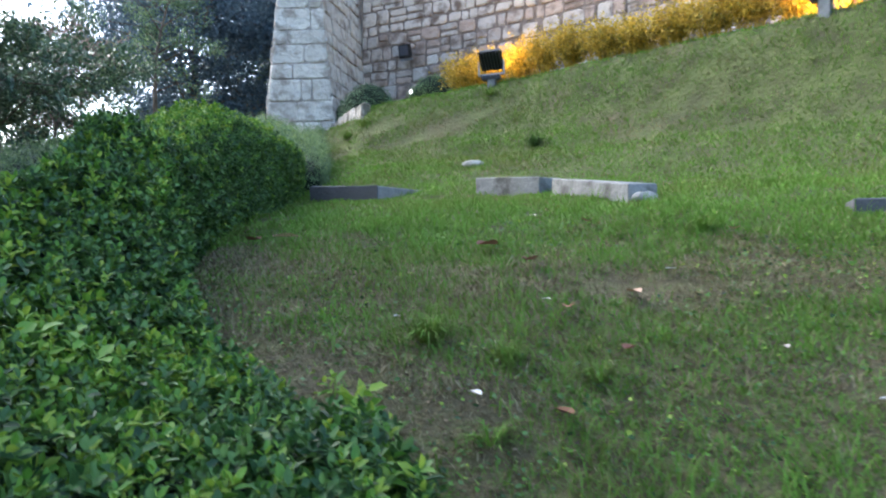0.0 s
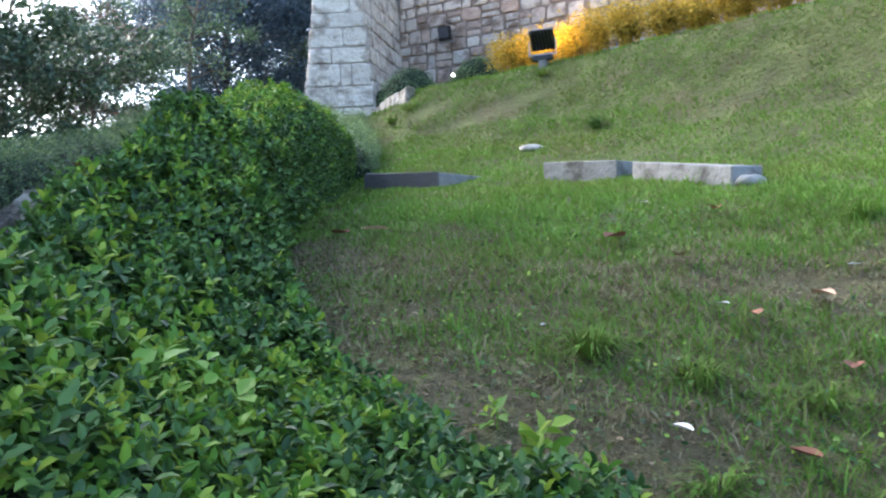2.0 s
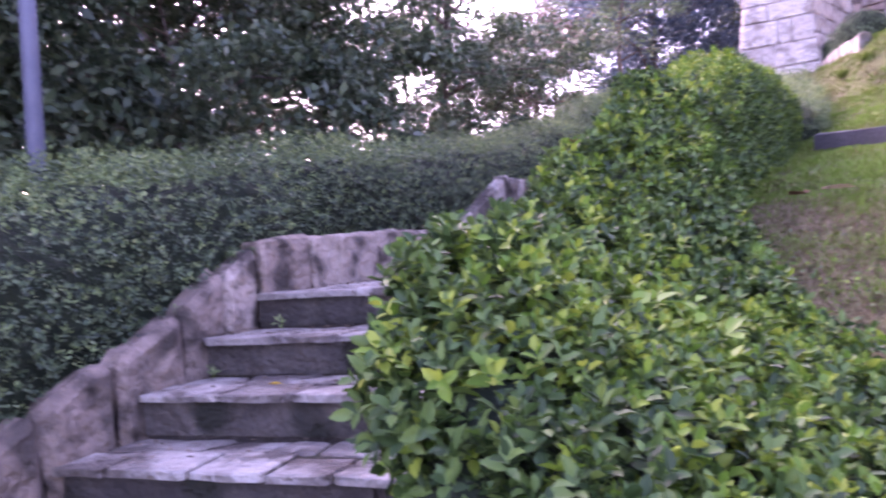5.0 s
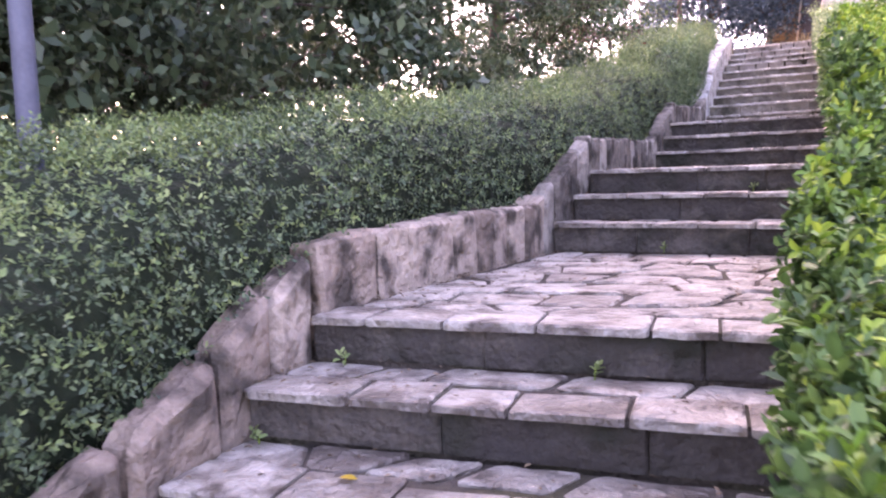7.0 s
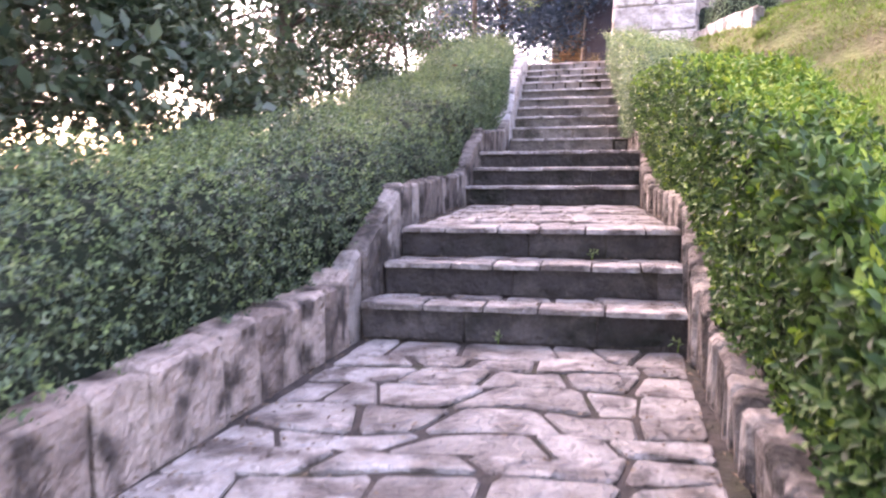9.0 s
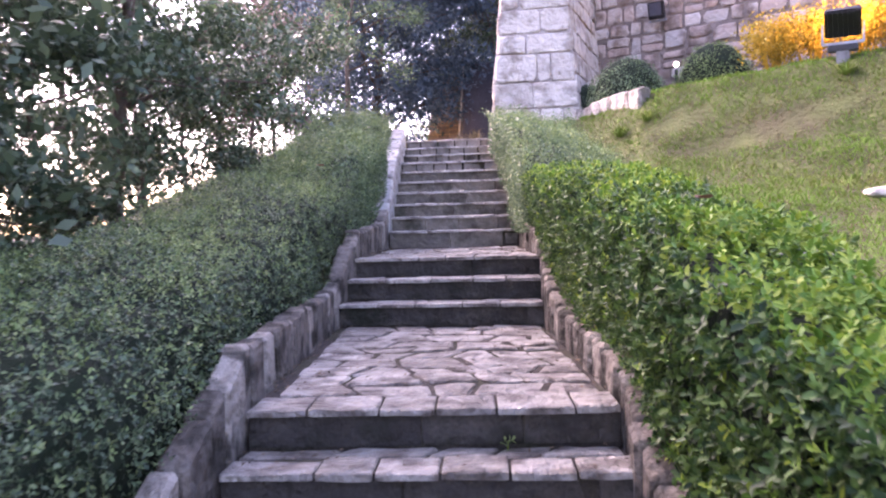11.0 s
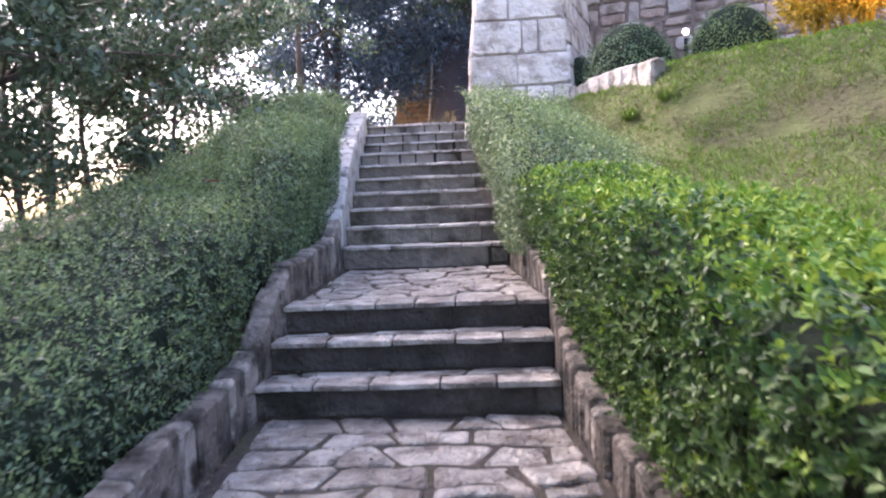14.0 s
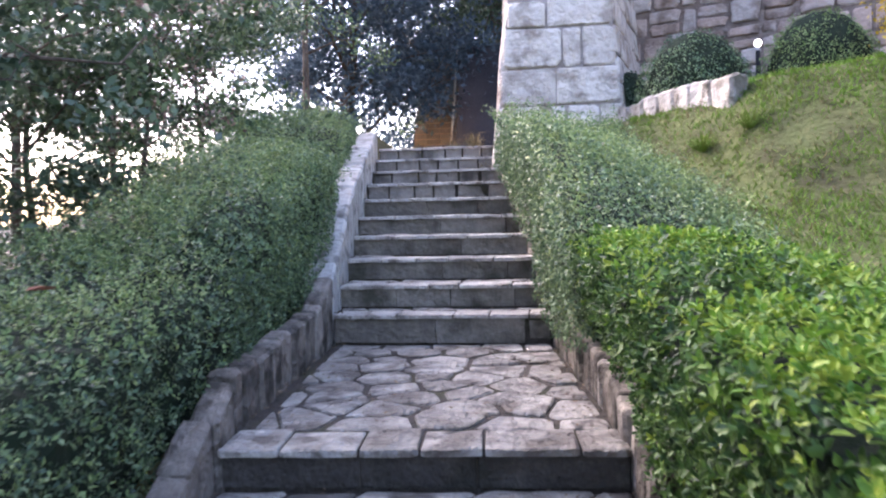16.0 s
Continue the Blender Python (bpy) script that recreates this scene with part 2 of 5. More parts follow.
def box_bm(sx, sy, sz, bevel=0.004, m=None, bm=None):
    bm = bm or bmesh.new()
    r = bmesh.ops.create_cube(bm, size=1.0)
    bmesh.ops.scale(bm, vec=(sx, sy, sz), verts=r["verts"])
    if bevel:
        edges = list({e for v in r["verts"] for e in v.link_edges})
        r2 = bmesh.ops.bevel(bm, geom=edges, offset=bevel, segments=2, affect="EDGES")
        vs = list({v for f in r2["faces"] for v in f.verts} | {v for v in r["verts"] if v.is_valid})
    else:
        vs = r["verts"]
    if m is not None:
        bmesh.ops.transform(bm, matrix=m, verts=vs)
    return bm


def tube(points, radii, sides=8):
    """A tapered tube through points; returns verts and faces."""
    pts = [Vector(p) for p in points]
    verts, faces = [], []
    for i, p in enumerate(pts):
        d = (pts[min(i + 1, len(pts) - 1)] - pts[max(i - 1, 0)]).normalized()
        a = d.orthogonal().normalized()
        b = d.cross(a)
        for k in range(sides):
            w = 2 * math.pi * k / sides
            verts.append(p + (a * math.cos(w) + b * math.sin(w)) * radii[i])
    for i in range(len(pts) - 1):
        for k in range(sides):
            q = (k + 1) % sides
            faces.append((i * sides + k, i * sides + q, (i + 1) * sides + q, (i + 1) * sides + k))
    faces.append(tuple(range(sides))[::-1])
    faces.append(tuple((len(pts) - 1) * sides + k for k in range(sides)))
    return verts, faces


def thing(name, label, category, at=(0, 0, 0), group="", kind=""):
    ob = new(name)
    ob.location = at
    bpy.context.view_layer.update()
    return tagged(ob, label, category, group, kind)


def poly_offset(poly, d):
    """A convex polygon with each corner drawn in by about d."""
    n = len(poly)
    c = sum((Vector(p) for p in poly), Vector((0, 0))) / n
    out = []
    for p in poly:
        v = Vector(p) - c
        k = max(0.2, 1 - d / max(v.length, 1e-6) * 1.25)
        out.append(c + v * k)
    return out


def round_poly(poly):
    out = []
    n = len(poly)
    for i in range(n):
        a, b = Vector(poly[i]), Vector(poly[(i + 1) % n])
        out += [a.lerp(b, 0.13), a.lerp(b, 0.87)]
    return out


def stone(poly, origin, U, V, N, thick, bevel, rnd, lift=0.0, back=0.02):
    """Verts and faces of one dressed stone: a polygon in the plane (U, V), proud along N, with rounded, uneven edges."""
    outer = [Vector(p) for p in poly]
    inner = poly_offset(outer, bevel)
    tilt = (rnd.uniform(-1, 1) * 0.012, rnd.uniform(-1, 1) * 0.012)
    n = len(outer)
    verts = []
    for ring, h in ((outer, -back), (outer, thick - bevel * 0.6), (inner, thick)):
        for p in ring:
            j = rnd.uniform(-1, 1) * 0.003
            verts.append(origin + U * p.x + V * p.y + N * (lift + h + j + (tilt[0] * p.x + tilt[1] * p.y if h > 0 else 0)))
    c = sum(inner, Vector((0, 0))) / n
    verts.append(origin + U * c.x + V * c.y + N * (lift + thick + rnd.uniform(0, 1) * bevel * 0.5))
    faces = []
    for r in range(2):
        for i in range(n):
            q = (i + 1) % n
            faces.append((r * n + i, r * n + q, (r + 1) * n + q, (r + 1) * n + i))
    faces += [(2 * n + i, 2 * n + (i + 1) % n, 3 * n) for i in range(n)]
    return verts, faces


def clip_poly(poly, p, nrm):
    """The side of a polygon on which (x - p) . nrm is negative."""
    out = []
    for i in range(len(poly)):
        a, b = poly[i], poly[(i + 1) % len(poly)]
        da, db = (a[0] - p[0]) * nrm[0] + (a[1] - p[1]) * nrm[1], (b[0] - p[0]) * nrm[0] + (b[1] - p[1]) * nrm[1]
        if da <= 0:
            out.append(a)
        if da * db < 0:
            k = da / (da - db)
            out.append((a[0] + (b[0] - a[0]) * k, a[1] + (b[1] - a[1]) * k))
    return out


def crazy_cells(quad, size, rnd, stretch=1.5):
    """Irregular flagstone outlines that fill a four-cornered piece of ground."""
    q = [Vector(p) for p in quad]
    w = ((q[1] - q[0]).length + (q[2] - q[3]).length) / 2
    h = ((q[3] - q[0]).length + (q[2] - q[1]).length) / 2
    nx, ny = max(1, round(w / (size * stretch ** 0.5))), max(1, round(h / (size / stretch ** 0.5)))
    seeds = []
    for j in range(ny):
        off = rnd.uniform(0.1, 0.9)
        for i in range(-1, nx + 1):
            u, v = (i + off + rnd.uniform(-0.42, 0.42)) / nx, (j + 0.5 + rnd.uniform(-0.4, 0.4)) / ny
            seeds.append(q[0].lerp(q[1], u).lerp(q[3].lerp(q[2], u), v))
    cells = []
    for a in seeds:
        poly = [tuple(p) for p in q]
        for b in seeds:
            if b is not a and (b - a).length < size * 4 and poly:
                poly = clip_poly(poly, (a + b) / 2, (b - a))
        if len(poly) >= 3:
            area = abs(sum(poly[i][0] * poly[(i + 1) % len(poly)][1] - poly[(i + 1) % len(poly)][0] * poly[i][1] for i in range(len(poly)))) / 2
            if area > size * size * 0.12:
                cells.append(poly)
    return cells


def row_cells(quad, row, wide, rnd):
    """Roughly squared flagstones in wavering rows, some joined across two rows."""
    q = [Vector(p) for p in quad]
    w = ((q[1] - q[0]).length + (q[2] - q[3]).length) / 2
    h = ((q[3] - q[0]).length + (q[2] - q[1]).length) / 2
    cuts = [0.0]
    while len(cuts) < 2 or cuts[-1] < h - row * 0.6:
        cuts.append(cuts[-1] + row * rnd.uniform(0.7, 1.35))
    cuts = [k * h / cuts[-1] for k in cuts]
    waves = [[rnd.uniform(-0.24, 0.24) * row if 0 < i < len(cuts) - 1 else 0 for _ in range(8)] for i in range(len(cuts))]

    def at(i, s):
        t = min(max(s / w, 0), 1) * 6.999
        v = cuts[i] + waves[i][int(t)] * (1 - t % 1) + waves[i][int(t) + 1] * (t % 1)
        return q[0].lerp(q[1], s / w).lerp(q[3].lerp(q[2], s / w), v / h)
    cells = []
    for i in range(len(cuts) - 1):
        s, slant = 0.0, 0.0
        while s < w - 0.01:
            n = s + wide * rnd.uniform(0.55, 1.5)
            if w - n < wide * 0.4:
                n = w
            sl = rnd.uniform(-0.06, 0.06) if n < w else 0.0
            a0, b0, b1, a1 = max(0, s - slant), min(w, n - sl), min(w, n + sl), max(0, s + slant)
            m0, m1 = (a0 + b0) / 2 + rnd.uniform(-.04, .04), (a1 + b1) / 2 + rnd.uniform(-.04, .04)
            cells.append([tuple(at(i, a0)), tuple(at(i, m0)), tuple(at(i, b0)), tuple(at(i + 1, b1)), tuple(at(i + 1, m1)), tuple(at(i + 1, a1))])
            s, slant = n, sl
    return cells


def leaf_cloud(P, N, size, rng, tilt=0.6, wide=0.45, fold=0.25, simple=False, up=0.3):
    """Verts and faces of many leaves at P, facing about N."""
    n = len(P)
    N = N + rng.normal(0, tilt, (n, 3)) + np.array((0, 0, up))
    N /= np.linalg.norm(N, axis=1)[:, None] + 1e-9
    A = rng.normal(0, 1, (n, 3))
    A -= N * (A * N).sum(1)[:, None]
    A /= np.linalg.norm(A, axis=1)[:, None] + 1e-9
    B = np.cross(N, A)
    s = (size * rng.uniform(0.6, 1.35, n))[:, None]
    w = s * wide
    f = fold * w
    if simple:
        V = np.stack([P - A * s * .5, P + B * w * .5 + N * f * .5, P + A * s * .5, P - B * w * .5 + N * f * .5], 1)
        i = np.arange(n)[:, None] * 4
        F = np.concatenate([i + np.array([[0, 1, 2, 3]])], 0)
        return V.reshape(-1, 3), F
    V = np.stack([P - A * s * .5, P - A * s * .15 + B * w * .48 + N * f * .5, P + A * s * .22 + B * w * .40 + N * f * .5,
                  P + A * s * .5 - N * f * .3, P + A * s * .22 - B * w * .40 + N * f * .5, P - A * s * .15 - B * w * .48 + N * f * .5], 1)
    i = np.arange(n)[:, None] * 6
    F = np.concatenate([i + np.array([[0, 3, 2, 1]]), i + np.array([[0, 5, 4, 3]])], 1).reshape(-1, 4)
    return V.reshape(-1, 3), F


def sprig_cloud(P, N, size, rng, leaves=7, wide=0.5, spread=0.75, plain=False):
    """Verts and faces of leafy shoots at P: whorls of leaves round an axis that stands about along N."""
    n = len(P)
    A = N * 0.8 + rng.normal(0, 0.45, (n, 3)) + np.array((0, 0, 0.55))
    A /= np.linalg.norm(A, axis=1)[:, None]
    X = np.cross(A, rng.normal(0, 1, (n, 3)))
    X /= np.linalg.norm(X, axis=1)[:, None] + 1e-9
    Y = np.cross(A, X)
    parts = []
    turn = rng.uniform(0, 6.28, n)
    for k in range(leaves):
        w = turn + k * 2.4 + rng.normal(0, 0.25, n)
        R = X * np.cos(w)[:, None] + Y * np.sin(w)[:, None]
        up = (0.15 + 0.85 * k / leaves) * rng.uniform(0.7, 1.2, n)
        D = R * spread * (1.15 - 0.5 * k / leaves) + A * up[:, None]
        D /= np.linalg.norm(D, axis=1)[:, None]
        S = np.cross(D, A)
        S /= np.linalg.norm(S, axis=1)[:, None] + 1e-9
        U = np.cross(S, D)
        s = (size * rng.uniform(0.65, 1.25, n) * (1.1 - 0.35 * k / leaves))[:, None]
        B = P + A * np.broadcast_to(size * (k / leaves - 0.4), (n,))[:, None]
        hw = s * wide * 0.5
        if plain:
            parts.append(np.stack([B, B + D * s * .5 + S * hw + U * hw * .3, B + D * s, B + D * s * .5 - S * hw + U * hw * .3], 1))
            continue
        parts.append(np.stack([B, B + D * s * .35 + S * hw + U * hw * .35, B + D * s * .72 + S * hw * .8 + U * hw * .3, B + D * s - U * s * .10,
                               B + D * s * .72 - S * hw * .8 + U * hw * .3, B + D * s * .35 - S * hw + U * hw * .35], 1))
    V = np.stack(parts, 1).reshape(-1, 3)
    if plain:
        return V, np.arange(n * leaves * 4).reshape(-1, 4)
    i = np.arange(n * leaves)[:, None] * 6
    F = np.concatenate([i + np.array([[0, 3, 2, 1]]), i + np.array([[0, 5, 4, 3]])], 1).reshape(-1, 4)
    return V, F


def quads_object(name, V, F, mats, parent=None, label="", mat_index=None):
    """A mesh of quads straight from arrays."""
    me = bpy.data.meshes.new(name)
    nf, k = F.shape
    me.vertices.add(len(V))
    me.vertices.foreach_set("co", np.asarray(V, dtype=np.float32).ravel())
    me.loops.add(nf * k)
    me.loops.foreach_set("vertex_index", F.astype(np.int32).ravel())
    me.polygons.add(nf)
    me.polygons.foreach_set("loop_start", np.arange(nf, dtype=np.int32) * k)
    me.polygons.foreach_set("loop_total", np.full(nf, k, dtype=np.int32))
    for m in mats:
        me.materials.append(m)
    if mat_index is not None:
        me.polygons.foreach_set("material_index", np.asarray(mat_index, dtype=np.int32))
    me.update(calc_edges=True)
    ob = new(name, me)
    if parent is not None:
        ob.parent = parent
        ob.matrix_parent_inverse = parent.matrix_world.inverted()
    if label:
        tagged(ob, label)
    return ob


# ---------------------------------------------------------------- the plan
# Crest of the lawn in front of the wall, and the bank's profile from its foot (0) to the crest (1).
CREST_X, CREST_Y = [-6, -2.2, -1.36, 0.6, 3, 6, 12], [15.2, 14.2, 13.2, 12.4, 10.4, 7.6, 3.6]
BANK_U = [0, .06, .12, .155, .238, .345, .45, .60, .69, .776, .836, .90, .965, 1, 1.2]
BANK_Z = [0, .33, .66, .87, 1.22, 1.50, 1.68, 1.90, 2.13, 2.47, 2.70, 3.10, 3.75, 4.05, 4.18]
# Stair edges: left end, right end, height of the tread behind the edge.
STEPS = []
for k in range(7):
    STEPS.append((-3.354 + 0.085 * (6 - k), 3.207 - 0.385 * (6 - k), -1.752 + 0.07 * (6 - k), 3.648 - 0.385 * (6 - k), 1.115 - 0.158 * (6 - k)))
STEPS += [(-3.566, 5.557, -2.03, 5.731, 1.29), (-3.57, 5.86, -2.05, 6.05, 1.452), (-3.59, 6.16, -2.094, 6.375, 1.61)]
STEPS += [(-3.99, 8.60, -2.51, 8.715, 1.77), (-4.01, 8.89, -2.54, 9.02, 1.925), (-4.033, 9.178, -2.566, 9.334, 2.075)]
for k, y in enumerate((11.40, 11.76, 12.18, 12.60, 13.02, 13.43, 13.85, 14.45, 14.95, 15.38)):
    STEPS.append((-4.30 - 0.172 * (y - 11.40), y - 0.02, -2.88 - 0.19 * (y - 11.40), y + 0.02, 2.262 + 0.155 * k))
KL_Y, KL_X = [-0.5, 0.7, 1.95, 3.2, 5.5, 6.1, 8.6, 9.18, 11.35, 13.85, 15.4, 22], [-2.5, -2.75, -3.05, -3.35, -3.57, -3.6, -4.0, -4.03, -4.30, -4.72, -5.0, -5.8]
KR_Y, KR_X = [0.9, 2.0, 3.65, 5.73, 6.38, 8.66, 9.33, 11.35, 14.83, 18], [-1.25, -1.46, -1.752, -2.04, -2.094, -2.5, -2.57, -2.88, -3.54, -4.1]
KLT_Y, KLT_Z = [-0.5, 0.7, 2.09, 2.64, 3.30, 5.35, 6.25, 8.60, 9.35, 10.9, 11.5, 12.4, 13.14, 14.35, 15.5, 18], [0.1, 0.38, 0.86, 1.04, 1.38, 1.42, 1.84, 1.88, 2.29, 2.34, 2.5, 2.98, 3.25, 3.6, 3.9, 4.2]
KRT_Y, KRT_Z = [0.9, 2.0, 3.5, 5.2, 6.6, 8.2, 9.5, 10.9, 11.6, 15], [0.22, 0.75, 1.26, 1.36, 1.77, 1.80, 2.21, 2.35, 2.5, 3.8]


def stair_z(y):
    ys = [(s[1] + s[3]) / 2 for s in STEPS]
    z = 0.0
    for s, yy in zip(STEPS, ys):
        if y > yy:
            z = s[4]
    return z


def bank(x, y):
    c = np.interp(x, CREST_X, CREST_Y)
    u = (y - 1.0) / (c - 1.0)
    return np.interp(u, BANK_U, BANK_Z) - np.interp(x, [-2.0, -1.5, 0.3], [0.32, 0.16, 0.0]) * np.clip((u - 0.8) / 0.2, 0, 1)


def ground_z(x, y):
    kl, kr = np.interp(y, KL_Y, KL_X), np.interp(y, KR_Y, KR_X)
    step = np.interp(y, [0.3, 0.9, 1.6, 3.2, 5.7, 6.3, 8.8, 9.3, 11.4, 15.0, 17], [-0.02, -0.02, .12, .7, .9, 1.3, 1.4, 1.75, 1.9, 3.2, 3.6])
    right = bank(x, y) + 0.02 * np.sin(3.1 * x + 1.3) * np.sin(2.3 * y) + 0.012 * np.sin(7 * x + 2 * y) * np.sin(6.1 * y - x)
    left = np.interp(y, KLT_Y, KLT_Z) - 0.10 - np.clip(kl - 1.7 - x, 0, 8) * 0.36
    if y < 0.5:
        right, left = np.minimum(right, 0.0), np.minimum(left, 0.0)
    a, b = np.clip((x - kr - 0.1) / 0.35, 0, 1), np.clip((kl - 0.1 - x) / 0.25, 0, 1)
    z = step * (1 - a) * (1 - b) + right * a + left * b
    far = max(0.0, math.hypot(x, y - 8) - 28) / 60
    return float(z * max(0.0, 1 - far) - 3.0 * min(1.0, far))


# ---------------------------------------------------------------- ground
def axis(lo, hi, step):
    a = list(np.arange(lo, hi + step / 2, step))
    d = step
    while a[-1] < 700:
        d *= 1.35
        a.append(a[-1] + d)
    d = step
    while a[0] > -700:
        d *= 1.35
        a.insert(0, a[0] - d)
    return a


gx, gy = axis(-7.0, 7.0, 0.14), axis(-1.5, 17.0, 0.14)
gv = [(x, y, ground_z(x, y)) for y in gy for x in gx]
gf = [(j * len(gx) + i, j * len(gx) + i + 1, (j + 1) * len(gx) + i + 1, (j + 1) * len(gx) + i) for j in range(len(gy) - 1) for i in range(len(gx) - 1)]
on_turf = [int(gv[q[0]][1] > 4.3 and gv[q[0]][0] > float(np.interp(gv[q[0]][1], KR_Y, KR_X)) + 0.5) or 2 * int(gv[q[0]][0] < float(np.interp(gv[q[0]][1], KL_Y, KL_X)) - 1.0) for q in gf]
ground = mesh_object("ground", gv, gf, [M_GROUND, M_TURF, M_WOODFLOOR], mat_index=on_turf, smooth=True)
tagged(ground, "hillside ground of soil under patchy lawn", "ground", kind="structure")


def tilted_box(a, b, c, d, z0a, z0b, z1a, z1b, inset=0.0):
    """A block on the plan a, b, c, d (a-d at one end, b-c at the other), with its own bottom and top height at both ends."""
    v = [(*a, z0a), (*b, z0b), (*c, z0b), (*d, z0a), (*a, z1a), (*b, z1b), (*c, z1b), (*d, z1a)]
    f = [(3, 2, 1, 0), (4, 5, 6, 7), (0, 1, 5, 4), (1, 2, 6, 5), (2, 3, 7, 6), (3, 0, 4, 7)]
    return v, f


def block(v, f, bevel, rnd, rough=0.006, cuts=0):
    bm = bmesh.new()
    vs = [bm.verts.new(p) for p in v]
    for q in f:
        bm.faces.new([vs[i] for i in q])
    if cuts:
        bmesh.ops.subdivide_edges(bm, edges=bm.edges[:], cuts=cuts, use_grid_fill=True)
    bm.normal_update()
    shift = Vector((rnd.uniform(0, 9), rnd.uniform(0, 9), rnd.uniform(0, 9)))
    for x in bm.verts:
        q = x.co * 7 + shift
        x.co += Vector((noise.noise(q), noise.noise(q + Vector((5, 0, 0))), noise.noise(q + Vector((0, 5, 0))))) * rough * 1.8
    sharp = [e for e in bm.edges if len(e.link_faces) == 2 and e.calc_face_angle(0) > 0.9]
    bmesh.ops.bevel(bm, geom=sharp, offset=bevel, segments=1, affect="EDGES")
    return bm


# ---------------------------------------------------------------- stairs
rnd = random.Random(5)
UP = Vector((0, 0, 1))
stairs = thing("stone_stairs", "weathered granite garden stairs with paved landings", "stairs", kind="structure")
edges = [(Vector(s[0:2]), Vector(s[2:4]), s[4]) for s in STEPS]
end_l, end_r = Vector((-5.35, 18.0)), Vector((-4.15, 18.0))
for k, (L, R, z) in enumerate(edges):
    L2, R2 = (edges[k + 1][0], edges[k + 1][1]) if k + 1 < len(edges) else (end_l, end_r)
    lo = z - 0.40
    v, f = tilted_box(L, L2, R2, R, lo, lo, z - 0.012, z - 0.012)
    side = (R - L).normalized()
    back = Vector((-side.y, side.x))
    v = [(p[0] + (back.x * 0.03 if i in (0, 3, 4, 7) else 0), p[1] + (back.y * 0.03 if i in (0, 3, 4, 7) else 0), p[2]) for i, p in enumerate(v)]
    mesh_object("step_bed", v, f, M_JOINT, stairs, "dark mossy mortar")

for k, (L, R, z) in enumerate(edges):
    L2, R2 = (edges[k + 1][0], edges[k + 1][1]) if k + 1 < len(edges) else (end_l, end_r)
    rise = z - (edges[k - 1][2] if k else -0.02)
    side = (R - L).normalized()
    back = Vector((-side.y, side.x))
    wide = (R - L).length
    U, B = Vector((*side, 0)), Vector((*back, 0))
    # riser stones; the lower ones carry both grime and painted shade
    x = 0.0
    upper = k >= 13
    while x < wide - 0.01:
        w = min(rnd.uniform(0.18, 0.3) if k >= 19 else rnd.uniform(0.35, 0.75), wide - x)
        if wide - x - w < 0.12:
            w = wide - x
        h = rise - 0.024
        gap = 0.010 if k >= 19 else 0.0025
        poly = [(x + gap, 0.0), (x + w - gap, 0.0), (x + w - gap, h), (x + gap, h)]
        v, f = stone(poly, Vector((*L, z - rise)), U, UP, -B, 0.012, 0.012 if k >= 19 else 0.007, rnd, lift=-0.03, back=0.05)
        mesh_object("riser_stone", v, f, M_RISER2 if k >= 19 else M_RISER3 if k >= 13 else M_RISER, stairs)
        x += w
    # tread edge stones
    depth = ((L2 - L).length + (R2 - R).length) / 2
    first = min(0.20, depth * 0.55) if depth < 0.8 else 0.24
    x = 0.0
    while x < wide - 0.01:
        w = min(rnd.uniform(0.2, 0.36), wide - x)
        if wide - x - w < 0.12:
            w = wide - x
        d = first * rnd.uniform(0.85, 1.1)
        g = 0.006
        e0, e1 = rnd.uniform(-.007, .007), rnd.uniform(-.007, .007)
        poly = [(x + g, -0.006 + e0), (x + g + 0.015, -0.012 + e0), (x + w / 2, -0.013 + rnd.uniform(-.005, .005)), (x + w - g - 0.015, -0.012 + e1), (x + w - g, -0.006 + e1), (x + w - g, d), (x + w / 2, d + rnd.uniform(-.012, .012)), (x + g, d - rnd.uniform(0, .02))]
        v, f = stone([Vector(p) - Vector((x + w / 2, d / 2)) for p in poly], Vector((*(L + side * (x + w / 2) + back * (d / 2)), z - 0.027)), U, B, UP, 0.027 + rnd.uniform(-.003, .003), 0.007, rnd, back=0.0)
        mesh_object("tread_stone", v, f, M_TREAD if upper else M_PAVE, stairs)
        x += w
    # flags behind them
    a, b = L + back * (first + 0.012), R + back * (first + 0.012)
    rim = 0.05 if k in (6, 9, 12) else 0.0
    q = [tuple(a + side * rim), tuple(b - side * rim * 0.5), tuple(R2 - side * rim * 0.5), tuple(L2 + side * rim)]
    if depth > 0.25:
        cells = row_cells(q, 0.205, 0.30, rnd) if k != 12 else crazy_cells(q, 0.25, rnd, 1.4)
        for cell in cells:
            cell = poly_offset(cell, rnd.uniform(0.006, 0.018) if k == 12 else rnd.uniform(0.004, 0.02))
            c = sum((Vector(p) for p in cell), Vector((0, 0))) / len(cell)
            poly = round_poly([Vector(p) - c for p in cell])
            v, f = stone(poly, Vector((c.x, c.y, z - 0.03)), Vector((1, 0, 0)), Vector((0, 1, 0)), UP, 0.03 + rnd.uniform(-0.010, 0.004), 0.009, rnd, back=0.0)
            mesh_object("paving_stone", v, f, M_PAVE, stairs)


